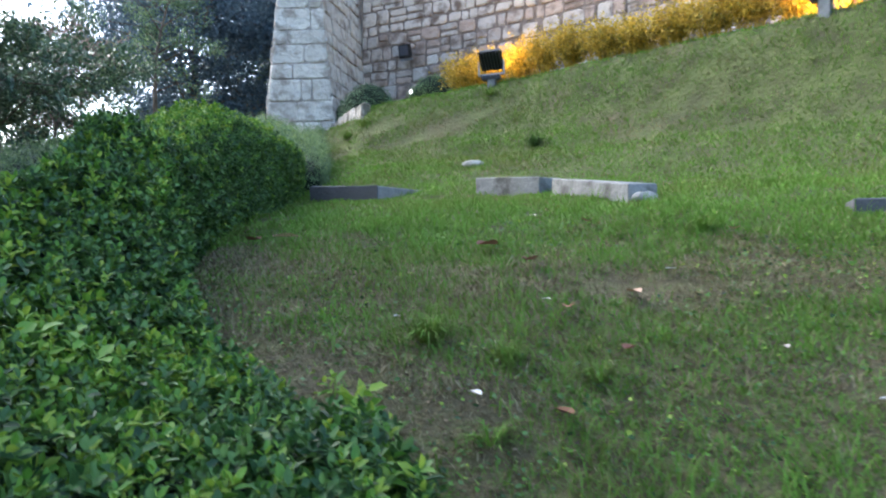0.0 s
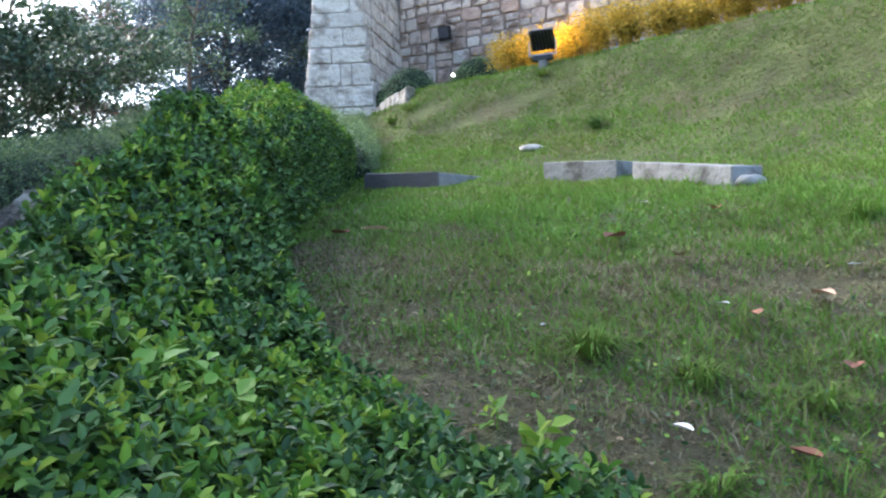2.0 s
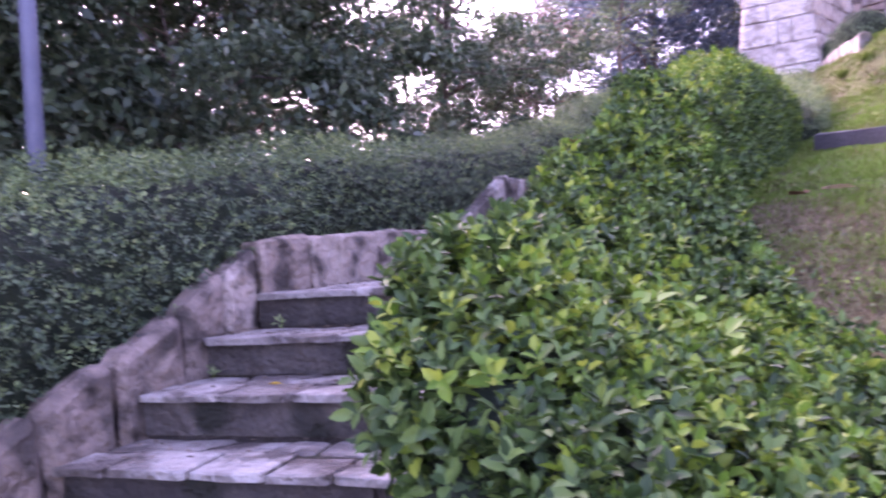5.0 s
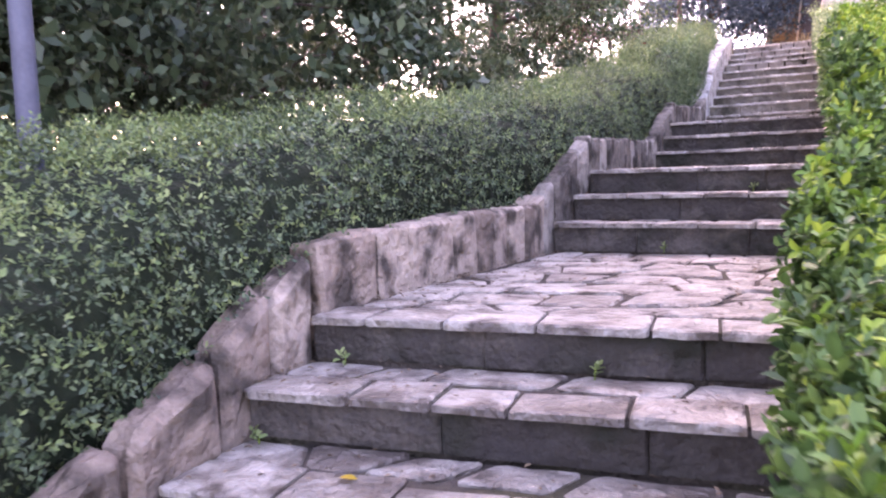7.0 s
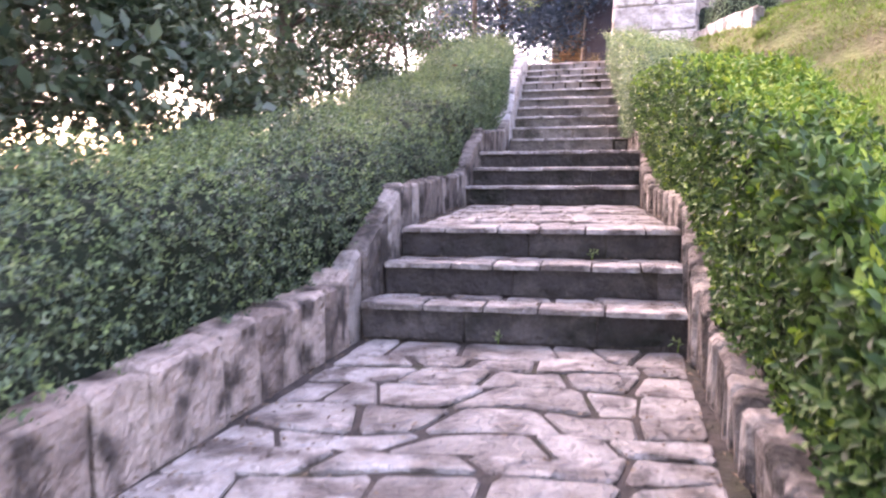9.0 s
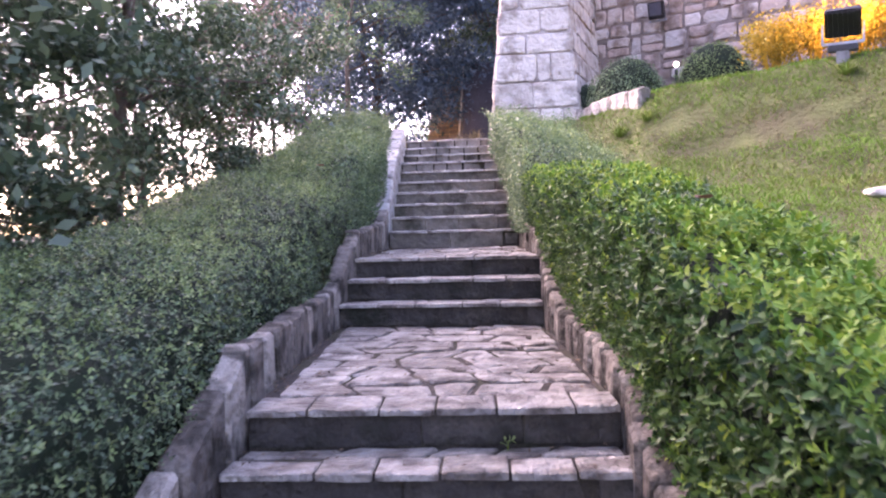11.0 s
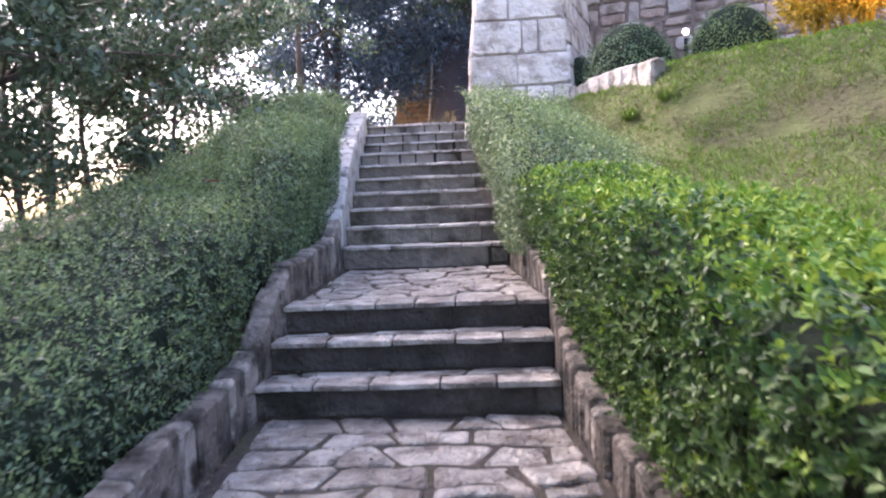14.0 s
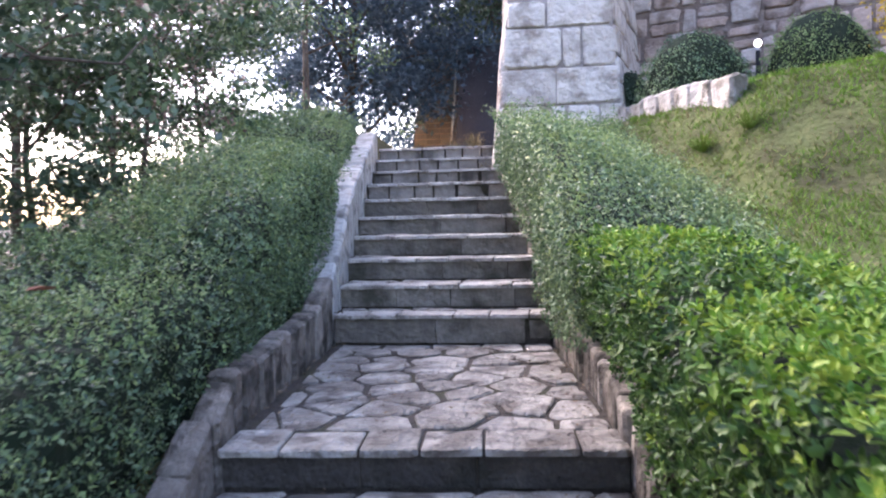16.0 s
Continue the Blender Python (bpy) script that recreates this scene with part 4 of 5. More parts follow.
def lawn(name, label, x0, x1, y0, y1, density, length, width, seed, tuft=0.0, dry=0.0, plain=False):
    rng = np.random.default_rng(seed)
    n = int((x1 - x0) * (y1 - y0) * density)
    x, y = rng.uniform(x0, x1, n), rng.uniform(y0, y1, n)
    if tuft:
        m = max(1, n // 26)
        k = rng.integers(0, m, n)
        x, y = x[k] + rng.normal(0, tuft, n), y[k] + rng.normal(0, tuft, n)
    ok = (x > np.interp(y, EDGE_Y, EDGE_X) - 0.03) & (y < np.interp(x, CREST_X, CREST_Y) + 1.2)
    x, y = x[ok], y[ok]
    g = np.array([lush(float(a), float(b)) for a, b in zip(x, y)])
    ok = rng.random(len(x)) < (0.1 + g if tuft else np.clip(1.25 - g, 0.25, 1) if dry > 0.3 else 0.2 + 0.9 * g)
    x, y, g = x[ok], y[ok], g[ok]
    n = len(x)
    z = np.array([ground_z(float(a), float(b)) for a, b in zip(x, y)])
    P = np.stack([x, y, z - 0.004], 1)
    ln = length * rng.uniform(0.45, 1.5, n) * (0.65 + 0.6 * g)
    ang = rng.uniform(0, 2 * np.pi, n)
    lean = rng.uniform(0.25, 1.35, n) * (1.15 - 0.35 * g)
    D = np.stack([np.cos(ang) * np.sin(lean), np.sin(ang) * np.sin(lean), np.cos(lean)], 1)
    S = np.stack([-np.sin(ang), np.cos(ang), np.zeros(n)], 1) * (width * rng.uniform(0.6, 1.3, n) / 2)[:, None]
    M = P + D * (ln * 0.55)[:, None]
    T = P + D * (ln * 0.95)[:, None] + np.stack([np.cos(ang), np.sin(ang), -0.35 * np.ones(n)], 1) * (ln * 0.25)[:, None]
    V = np.stack([P - S, P + S, M + S * 0.8, M - S * 0.8, T + S * 0.15, T - S * 0.15], 1).reshape(-1, 3)
    i = np.arange(n)[:, None] * 6
    F = np.concatenate([i + np.array([[0, 1, 2, 3]]), i + np.array([[3, 2, 4, 5]])], 1).reshape(-1, 4)
    if plain:
        V = np.stack([P - S, P + S, T + S * 0.3, T - S * 0.3], 1).reshape(-1, 3)
        F = np.arange(n * 4).reshape(-1, 4)
    is_dry = rng.random(n) < np.clip(0.85 - 0.95 * g + dry, 0.06, 0.9) * (0.25 if tuft else 1.0)
    ob = quads_object(name, V, F, [M_GRASS, M_DRYGRASS], None, "", np.repeat(is_dry.astype(int), 1 if plain else 2))
    return tagged(ob, label, "grass", kind="stuff")


lawn("lawn_grass", "short patchy green and dry grass on the lower bank", -1.5, 3.8, 1.7, 5.2, 6400, 0.034, 0.005, 51)
lawn("lawn_grass", "short green grass on the terrace", -2.0, 7.0, 5.2, 9.2, 2800, 0.034, 0.010, 52, dry=-0.15, plain=True)
lawn("lawn_grass", "short green grass on the steep upper bank", -2.4, 8.0, 9.2, 14.6, 3300, 0.036, 0.011, 53, dry=0.0, plain=True)
lawn("straw_grass", "short dry straw-like grass over bare soil", -1.3, 2.4, 2.1, 4.7, 8500, 0.036, 0.004, 56, dry=0.55)
lawn("grass_tufts", "longer tufts of grass in the lawn", -1.2, 3.6, 2.2, 6.5, 420, 0.09, 0.0045, 54, 0.03)


def grass_clump(x, y, n, length, mat, seed, label, z=None):
    """Long arching blades from one root."""
    rng = np.random.default_rng(seed)
    z = ground_z(x, y) if z is None else z
    a, lean = rng.uniform(0, 6.28, n), rng.uniform(0.2, 1.1, n)
    ln = length * rng.uniform(0.6, 1.2, n)
    R = np.stack([np.cos(a), np.sin(a), np.zeros(n)], 1)
    S = np.stack([-np.sin(a), np.cos(a), np.zeros(n)], 1) * 0.0024
    P = np.array((x, y, z - 0.005)) + R * rng.uniform(0, 0.035, (n, 1))
    up = np.array((0, 0, 1.0))
    M = P + (R * np.sin(lean)[:, None] + up * np.cos(lean)[:, None]) * (ln * 0.6)[:, None]
    T = M + (R * 0.9 + up * (0.35 - lean[:, None] * 0.7)) * (ln * 0.45)[:, None]
    V = np.stack([P - S, P + S, M + S, M - S, T + S * 0.2, T - S * 0.2], 1).reshape(-1, 3)
    i = np.arange(n)[:, None] * 6
    F = np.concatenate([i + np.array([[0, 1, 2, 3]]), i + np.array([[3, 2, 4, 5]])], 1).reshape(-1, 4)
    return tagged(quads_object("grass_clump", V, F, [mat]), label, "grass")


grass_clump(-0.23, 3.16, 170, 0.15, M_GRASS, 57, "large tuft of long arching green grass in the lawn")
grass_clump(0.02, 2.98, 80, 0.10, M_GRASS, 58, "small tuft of arching green grass in the lawn")
grass_clump(0.30, 2.86, 90, 0.11, M_GRASS, 59, "small tuft of arching green grass in the lawn")
grass_clump(-0.05, 2.6, 70, 0.10, M_GRASS, 60, "small tuft of arching green grass in the lawn")
grass_clump(1.12, 4.30, 160, 0.13, M_GRASS, 61, "dark green grass tuft on the bank's edge")
grass_clump(1.0, 10.31, 260, 0.22, M_LEAF, 62, "dark green weed clump on the upper lawn")
grass_clump(-3.72, 15.05, 150, 0.2, M_DRYGRASS, 64, "dry grass tuft at the tower's foot beside the steps", STEPS[-3][4])
grass_clump(-3.95, 16.0, 190, 0.32, M_DRYGRASS, 65, "dry grass tuft at the top of the stairs", STEPS[-1][4])
grass_clump(-4.25, 16.3, 120, 0.26, M_DRYGRASS, 66, "dry grass tuft at the top of the stairs", STEPS[-1][4])
grass_clump(-1.75, 12.95, 220, 0.22, M_GRASS, 67, "rank green grass tuft beside the stone edging")
grass_clump(-1.45, 12.7, 180, 0.18, M_GRASS, 68, "rank green grass tuft beside the stone edging")
grass_clump(0.55, 12.1, 200, 0.2, M_GRASS, 63, "green grass tuft at a floodlight's foot")

rng = np.random.default_rng(55)
n = 12000
wx, wy = rng.uniform(-1.2, 3.4, n), rng.uniform(1.9, 5.0, n)
ok = (wx > np.interp(wy, EDGE_Y, EDGE_X)) & (np.sin(2.7 * wx + 1) * np.sin(3.1 * wy) + rng.normal(0, .4, n) + 0.35 * (wy < 3.4) > 0.15)
wx, wy = wx[ok], wy[ok]
P = np.stack([wx, wy, np.array([ground_z(float(a), float(b)) for a, b in zip(wx, wy)]) + rng.uniform(0.005, 0.03, len(wx))], 1)
V, F = leaf_cloud(P, np.tile(np.array([0, 0, 1.0]), (len(P), 1)), 0.018, rng, 0.5, 0.75)
tagged(quads_object("lawn_weeds", V, F, [M_FRESH, M_LEAF], None, "", (rng.random(len(F) // 2) < 0.65).astype(int).repeat(2)), "small round-leaved weeds among the grass", "weed", kind="stuff")


# ---------------------------------------------------------------- blocks lying on the lawn
def lawn_block(name, label, a, b, deep, high, mat, seed, low=0.0):
    """A slab whose front bottom edge runs from a to b."""
    rnd = random.Random(seed)
    A, B = Vector(a), Vector(b)
    d = (B - A).normalized()
    n = Vector((-d.y, d.x))
    za, zb = ground_z(*A), ground_z(*B)
    C, D = B + n * deep, A + n * deep
    v, f = tilted_box(A, B, C, D, min(za, zb) - 0.2, min(za, zb) - 0.2, za + high + low, zb + high + low)
    ob = part(name, block(v, f, 0.008, rnd, 0.003, 1), mat)
    return tagged(ob, label, "block", group="blocks lying in the lawn")


first = lawn_block("concrete_block", "grey concrete block with a dark front face, sunk in the grass", (-1.64, 8.90), (-0.86, 8.32), 0.8, 0.15, M_CONCRETE, 61, 0.02)
# thin slab of darker concrete over the block's front
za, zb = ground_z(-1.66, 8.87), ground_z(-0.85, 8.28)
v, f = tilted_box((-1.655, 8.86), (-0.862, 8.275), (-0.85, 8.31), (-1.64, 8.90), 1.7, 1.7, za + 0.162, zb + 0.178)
part("front_face", block(v, f, 0.006, random.Random(66), 0.002, 1), M_SLATE, first, "thin dark front slab")
lawn_block("concrete_block", "grey concrete kerb block lying in the grass", (0.14, 8.22), (0.70, 7.52), 0.3, 0.165, M_CONCRETE, 62)
lawn_block("concrete_block", "long grey stained concrete kerb block lying in the grass", (0.79, 7.32), (1.165, 6.03), 0.24, 0.15, M_CONCRETE, 63)
lawn_block("concrete_block", "dark grey concrete block sunk in the grass", (1.95, 4.44), (2.6, 4.2), 0.4, 0.09, M_SLATE, 64)
rnd = random.Random(65)


def rock(name, label, at, sx, sy, sz, mat, seed, category="stone"):
    bm = bmesh.new()
    bmesh.ops.create_icosphere(bm, subdivisions=3, radius=1.0)
    for v in bm.verts:
        k = 1 + 0.22 * noise.noise(v.co * 1.7 + Vector((seed, 0, 0))) + 0.08 * noise.noise(v.co * 5)
        v.co = Vector((v.co.x * sx, v.co.y * sy, v.co.z * sz)) * k
    bmesh.ops.translate(bm, vec=at, verts=bm.verts)
    return tagged(part(name, bm, mat, smooth=True), label, category)


rock("flat_stone", "flat pale stone lying in the lawn", (0.19, 10.1, ground_z(0.19, 10.1) + 0.02), 0.16, 0.11, 0.05, M_WHITE, 3)
rock("broken_stone", "broken pale stone at the end of a concrete block", (1.27, 5.97, ground_z(1.27, 5.97) + 0.02), 0.10, 0.07, 0.06, M_CONCRETE, 5)


# ---------------------------------------------------------------- floodlights and lamps
def floodlight(at, aim, label, scale=1.0, watts=0.0):
    """A black box floodlight on a steel yoke; its glass looks along aim."""
    top = thing("floodlight", label, "floodlight", at, "floodlights")
    yaw = math.atan2(aim[1], aim[0]) - math.pi / 2
    tilt = math.atan2(aim[2], math.hypot(aim[0], aim[1]))
    base = Matrix.Translation(at) @ Matrix.Rotation(yaw, 4, "Z") @ Matrix.Diagonal((scale, scale, scale, 1))
    head = base @ Matrix.Translation((0, 0, 0.40)) @ Matrix.Rotation(tilt, 4, "X")
    bm = box_bm(0.36, 0.09, 0.32, 0.015)
    bmesh.ops.transform(bm, matrix=head, verts=bm.verts)
    part("housing", bm, M_BLACK, top, "black ribbed housing")
    for i in range(7):
        part("cooling_fin", box_bm(0.006, 0.03, 0.28, 0, head @ Matrix.Translation((-0.15 + i * 0.05, -0.058, 0))), M_BLACK, top)
    bm = box_bm(0.31, 0.008, 0.27, 0.002, head @ Matrix.Translation((0, 0.049, 0)))
    part("glass", bm, M_LAMPGLASS, top, "glowing warm glass")
    bm = box_bm(0.42, 0.05, 0.03, 0.006, base @ Matrix.Translation((0, -0.01, 0.17)))
    box_bm(0.02, 0.05, 0.22, 0.004, base @ Matrix.Translation((-0.20, -0.01, 0.28)), bm)
    box_bm(0.02, 0.05, 0.22, 0.004, base @ Matrix.Translation((0.20, -0.01, 0.28)), bm)
    part("yoke", bm, M_STEEL, top, "grey steel yoke")
    bm = box_bm(0.30, 0.12, 0.07, 0.01, base @ Matrix.Translation((0, -0.01, 0.115)))
    part("gear_box", bm, M_BLACK, top)
    bm = box_bm(0.13, 0.13, 0.30, 0.012, base @ Matrix.Translation((0, 0, -0.06)))
    part("plinth", bm, M_CONCRETE, top, "pale concrete plinth")
    if watts:
        lamp = new("floodlight_beam", bpy.data.lights.new("floodlight_beam", "SPOT"))
        lamp.data.energy, lamp.data.color, lamp.data.spot_size, lamp.data.spot_blend = watts, (1.0, 0.56, 0.17), radians(125), 0.8
        lamp.data.shadow_soft_size = 0.12
        p = head @ Vector((0, 0.075, 0))
        lamp.matrix_world = look(p, p + Vector(aim))
    return top


floodlight((0.60, 12.36, 4.02), (0.35, 1.0, 0.85), "black floodlight on a steel yoke lighting the rubble wall", 1.0, 60)
floodlight((4.25, 9.25, ground_z(4.25, 9.25) + 0.05), (0.75, 0.9, 0.42), "floodlight on a steel yoke beside a golden hedge", 1.0, 300)

lamp_top = thing("garden_lamp", "small white globe lamp on a short black post", "lamp", (-0.79, 15.4, 4.1))
v, f = tube([(-0.79, 15.4, 4.05), (-0.79, 15.4, 4.56)], [0.03, 0.025], 10)
mesh_object("post", v, f, M_BLACK, lamp_top, "black post")
bm = bmesh.new()
bmesh.ops.create_uvsphere(bm, u_segments=16, v_segments=10, radius=0.04, matrix=Matrix.Translation((-0.79, 15.4, 4.64)))
part("globe", bm, M_GLOBE, lamp_top, "glowing white globe", True)

lamp_top = thing("garden_lamp", "small glowing lamp at the top of the stairs", "lamp", (-5.28, 15.6, 3.7))
v, f = tube([(-5.28, 15.6, 3.6), (-5.28, 15.6, 3.86)], [0.03, 0.025], 10)
mesh_object("post", v, f, M_BLACK, lamp_top, "black post")
bm = bmesh.new()
bmesh.ops.create_uvsphere(bm, u_segments=16, v_segments=10, radius=0.04, matrix=Matrix.Translation((-5.28, 15.6, 3.92)))
part("globe", bm, M_GLOBE, lamp_top, "glowing white globe", True)

wl_top = thing("wall_lamp", "black square lamp fixed on the rubble wall", "lamp", (-0.95, 16.6, 5.75))
aim = Matrix.Translation((-0.95, 16.62, 5.78)) @ Matrix.Rotation(radians(-25), 4, "Z") @ Matrix.Rotation(radians(15), 4, "X")
part("housing", box_bm(0.26, 0.12, 0.28, 0.015, aim), M_BLACK, wl_top)
part("lens", box_bm(0.2, 0.01, 0.2, 0.003, aim @ Matrix.Translation((0, -0.064, 0.02))), M_DARKSLAB, wl_top, "dark glass")
part("bracket", box_bm(0.3, 0.05, 0.04, 0.006, aim @ Matrix.Translation((0, 0.03, -0.17))), M_STEEL, wl_top)

pole = thing("lamp_pole", "grey painted metal pole standing behind a hedge", "pole", (-4.6, 2.9, 0.2))
v, f = tube([(-4.6, 2.9, 0.0), (-4.6, 2.9, 2.5), (-4.6, 2.9, 5.2)], [0.05, 0.045, 0.04], 14)
mesh_object("shaft", v, f, M_POLE, pole, smooth=True)
part("base_plate", box_bm(0.3, 0.3, 0.04, 0.008, Matrix.Translation((-4.6, 2.9, 0.45))), M_POLE, pole)


# ---------------------------------------------------------------- bushes
def bush(name, label, at, rx, ry, rz, count, size, mats, seed, stems=False):
    rng = np.random.default_rng(seed)
    top = thing(name, label, "bush", at)
    d = rng.normal(0, 1, (count, 3))
    d /= np.linalg.norm(d, axis=1)[:, None]
    d[:, 2] = np.abs(d[:, 2]) * 1.0 - 0.15
    r = rng.uniform(0.72, 1.03, (count, 1)) * (1 + 0.08 * np.sin(d[:, :1] * 7 + 1) * np.sin(d[:, 1:2] * 6 + d[:, 2:] * 5))
    P = np.array(at) + d * r * np.array((rx, ry, rz))
    V, F = leaf_cloud(P, d, size, rng, 0.7, 0.5, 0.3, True)
    tagged(quads_object("leaves", V, F, [mats[0]], top), kind="stuff")
    # solid shell behind the leaves, coloured as the bush's inner shade
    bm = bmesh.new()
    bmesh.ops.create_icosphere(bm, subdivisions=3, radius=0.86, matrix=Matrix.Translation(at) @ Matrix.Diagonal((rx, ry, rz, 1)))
    part("inner_growth", bm, mats[1], top, "near-black inner shell painted as shade", True)
    return top


bush("round_bush", "clipped round dark green bush by the wall", (-1.55, 14.6, 3.95), 0.58, 0.45, 0.78, 15000, 0.03, (M_FINE, M_CORE), 71)
bush("round_bush", "clipped round olive green bush by the wall", (-0.32, 14.85, 4.1), 0.60, 0.5, 0.82, 15000, 0.03, (M_FINETOP, M_CORE), 72)
bush("dark_bush", "dark small shrub at the tower's foot", (-2.15, 15.35, 4.0), 0.3, 0.4, 0.45, 3500, 0.035, (M_TREELEAF, M_CORE), 73)


def gold_shrub(x, y, rx, h, seed):
    rng = np.random.default_rng(seed)
    rnd = random.Random(seed)
    z = ground_z(x, y)
    top = thing("golden_shrub", "golden-leaved shrub with bare stems, lit warm by a floodlight", "shrub", (x, y, z), "golden hedge")
    sv, sf = [], []
    tips = []
    for k in range(16):
        a, s = rnd.uniform(0, 6.28), rnd.uniform(0.15, 1.0)
        p = [Vector((x + math.cos(a) * rx * 0.3 * s, y + math.sin(a) * 0.15 * s, z - 0.03)), Vector((x + math.cos(a) * rx * 0.6 * s, y + math.sin(a) * 0.2 * s, z + h * 0.35)), Vector((x + math.cos(a) * rx * s, y + math.sin(a) * 0.34 * s, z + h * rnd.uniform(0.7, 0.95)))]
        v, f = tube(p, [0.012, 0.009, 0.004], 5)
        mesh_object("stem", v, f, M_GOLD, top)
        tips += [p[1].lerp(p[2], t) for t in (0.25, 0.5, 0.75, 1.0)]
    T = np.array([tuple(t) for t in tips])
    n = 4200
    P = T[rng.integers(0, len(T), n)] + rng.normal(0, 1, (n, 3)) * np.array((0.11, 0.10, 0.09))
    V, F = leaf_cloud(P, rng.normal(0, 1, (n, 3)), 0.045, rng, 0.5, 0.5, 0.3, True)
    tagged(quads_object("leaves", V, F, [M_GOLD], top), kind="stuff")


gs = random.Random(81)
for i, x in enumerate(np.arange(0.2, 7.8, 0.42)):
    y = float(np.interp(x, CREST_X, CREST_Y)) + 1.1 + gs.uniform(-0.08, 0.08)
    gold_shrub(float(x), y, 0.34, gs.uniform(0.62, 0.8) - 0.02 * max(0, x - 3), 82 + i)


# ---------------------------------------------------------------- trees
def tree(name, label, at, height, spread, leaf, n_leaves, mat, seed, lean=(0, 0), clear=0.3, clumps=60, clump_r=0.5, trunk=0.12, flat=0.6, category="tree", inner=0.0):
    rng, rnd = np.random.default_rng(seed), random.Random(seed)
    top = thing(name, label, category, at)
    base = Vector(at)
    sv, sf = [], []

    def limb(p, r, sides=7):
        v, f = tube(p, r, sides)
        sf.extend(tuple(len(sv) + i for i in q) for q in f)
        sv.extend(v)
    spine = [base + Vector((lean[0] * t + 0.12 * math.sin(5 * t + seed) * t, lean[1] * t + 0.12 * math.cos(4 * t + seed) * t, height * t * 0.92)) for t in (0, .2, .4, .6, .8, 1)]
    spine[0].z -= 0.4
    mesh_v, mesh_f = tube(spine, [trunk * (1 - 0.14 * i) for i in range(6)], 9)
    mesh_object("trunk", mesh_v, mesh_f, M_BARK, top, smooth=True)
    tips = []
    n_limb = max(8, clumps // 4)
    for k in range(n_limb):
        t = clear + (1 - clear) * (k + rnd.random()) / n_limb
        i = min(4, int(t * 5))
        p0 = spine[i].lerp(spine[i + 1], t * 5 - i)
        a = k * 2.4 + rnd.uniform(-.5, .5)
        reach = spread * (1.15 - 0.55 * abs(t - 0.55) * 1.6) * rnd.uniform(0.6, 1.1)
        p2 = p0 + Vector((math.cos(a) * reach, math.sin(a) * reach, reach * rnd.uniform(0.05, flat)))
        p1 = p0.lerp(p2, 0.5) + Vector((0, 0, reach * 0.12))
        limb([p0, p1, p2], [trunk * 0.35, trunk * 0.2, trunk * 0.06], 6)
        for q in range(4):
            f = rnd.uniform(0.45, 1.0)
            s = p0.lerp(p1, f * 2) if f < 0.5 else p1.lerp(p2, f * 2 - 1)
            e = s + Vector((rnd.gauss(0, 1), rnd.gauss(0, 1), rnd.gauss(0.1, 0.6))) * reach * 0.3
            limb([s, s.lerp(e, 0.5) + Vector((0, 0, 0.05)), e], [trunk * 0.09, trunk * 0.06, trunk * 0.025], 4)
            tips += [s.lerp(e, 0.6), e]
    tagged(mesh_object("branchwork", sv, sf, M_BARK, top), kind="stuff")
    T = np.array([tuple(t) for t in tips])
    w = rng.uniform(0.0, 1.0, len(T)) ** 2
    pick = rng.choice(len(T), n_leaves, p=w / w.sum())
    off = rng.normal(0, 1, (n_leaves, 3)) * clump_r * np.array((0.55, 0.55, 0.36))
    P = T[pick] + off
    V, F = leaf_cloud(P, rng.normal(0, 1, (n_leaves, 3)), leaf, rng, 0.5, 0.5, 0.3, True, 0.4)
    tagged(quads_object("crown", V, F, [mat], top), kind="stuff")
    return top


def gz(x, y): return ground_z(x, y)


tree("broad_tree", "tall dark evergreen tree with a dense crown", (-7.1, 21.0, gz(-7.1, 21)), 6.4, 2.9, 0.12, 46000, M_HAZYLEAF, 101, (0.6, 0), 0.03, 140, 0.7, 0.12)
tree("broad_tree", "dark evergreen tree leaning over the stairs' top", (-4.6, 25.0, gz(-4.6, 25)), 7.5, 4.2, 0.12, 44000, M_HAZYLEAF, 102, (0.5, -1), 0.3, 100, 0.55, 0.2)
tree("small_tree", "small dark tree lit orange beside the brick pier", (-5.0, 24.2, gz(-5.0, 24.2)), 4.6, 2.0, 0.10, 16000, M_TREELEAF, 111, (0.2, -0.3), 0.25, 70, 0.4, 0.08)
tree("withered_shrub", "twiggy shrub with withered pinkish brown leaves", (-6.75, 13.3, gz(-6.75, 13.3)), 2.5, 0.9, 0.055, 2600, M_DRYBUSH, 112, (0.1, 0), 0.2, 50, 0.2, 0.03, category="shrub")
tree("broad_tree", "broad-leaved tree with sparse twiggy crown against the sky", (-9.5, 15.0, gz(-9.5, 15)), 4.6, 1.8, 0.085, 1900, M_TREELEAF, 103, (0.3, 0.2), 0.2, 70, 0.3, 0.07)
tree("broad_tree", "broad-leaved tree with hanging leafy branches", (-7.1, 10.6, gz(-7.1, 10.6)), 6.0, 1.7, 0.12, 3000, M_TREELEAF, 104, (0.4, 0.2), 0.3, 90, 0.28, 0.09)
tree("broad_tree", "dense dark tree behind the hedge", (-8.2, 6.4, gz(-8.2, 6.4)), 8.0, 2.9, 0.12, 46000, M_TREELEAF, 105, (0, 0), 0.1, 170, 0.75, 0.11)
tree("broad_tree", "dense dark tree behind the hedge", (-8.4, 3.6, gz(-8.4, 3.6)), 8.5, 3.0, 0.125, 40000, M_TREELEAF, 106, (0, 0), 0.05, 200, 0.8, 0.12)
tree("broad_tree", "dense dark tree behind a metal pole", (-8.0, 0.6, gz(-8.0, 0.6)), 8.0, 3.0, 0.125, 40000, M_TREELEAF, 107, (0, 0), 0.05, 200, 0.8, 0.12)
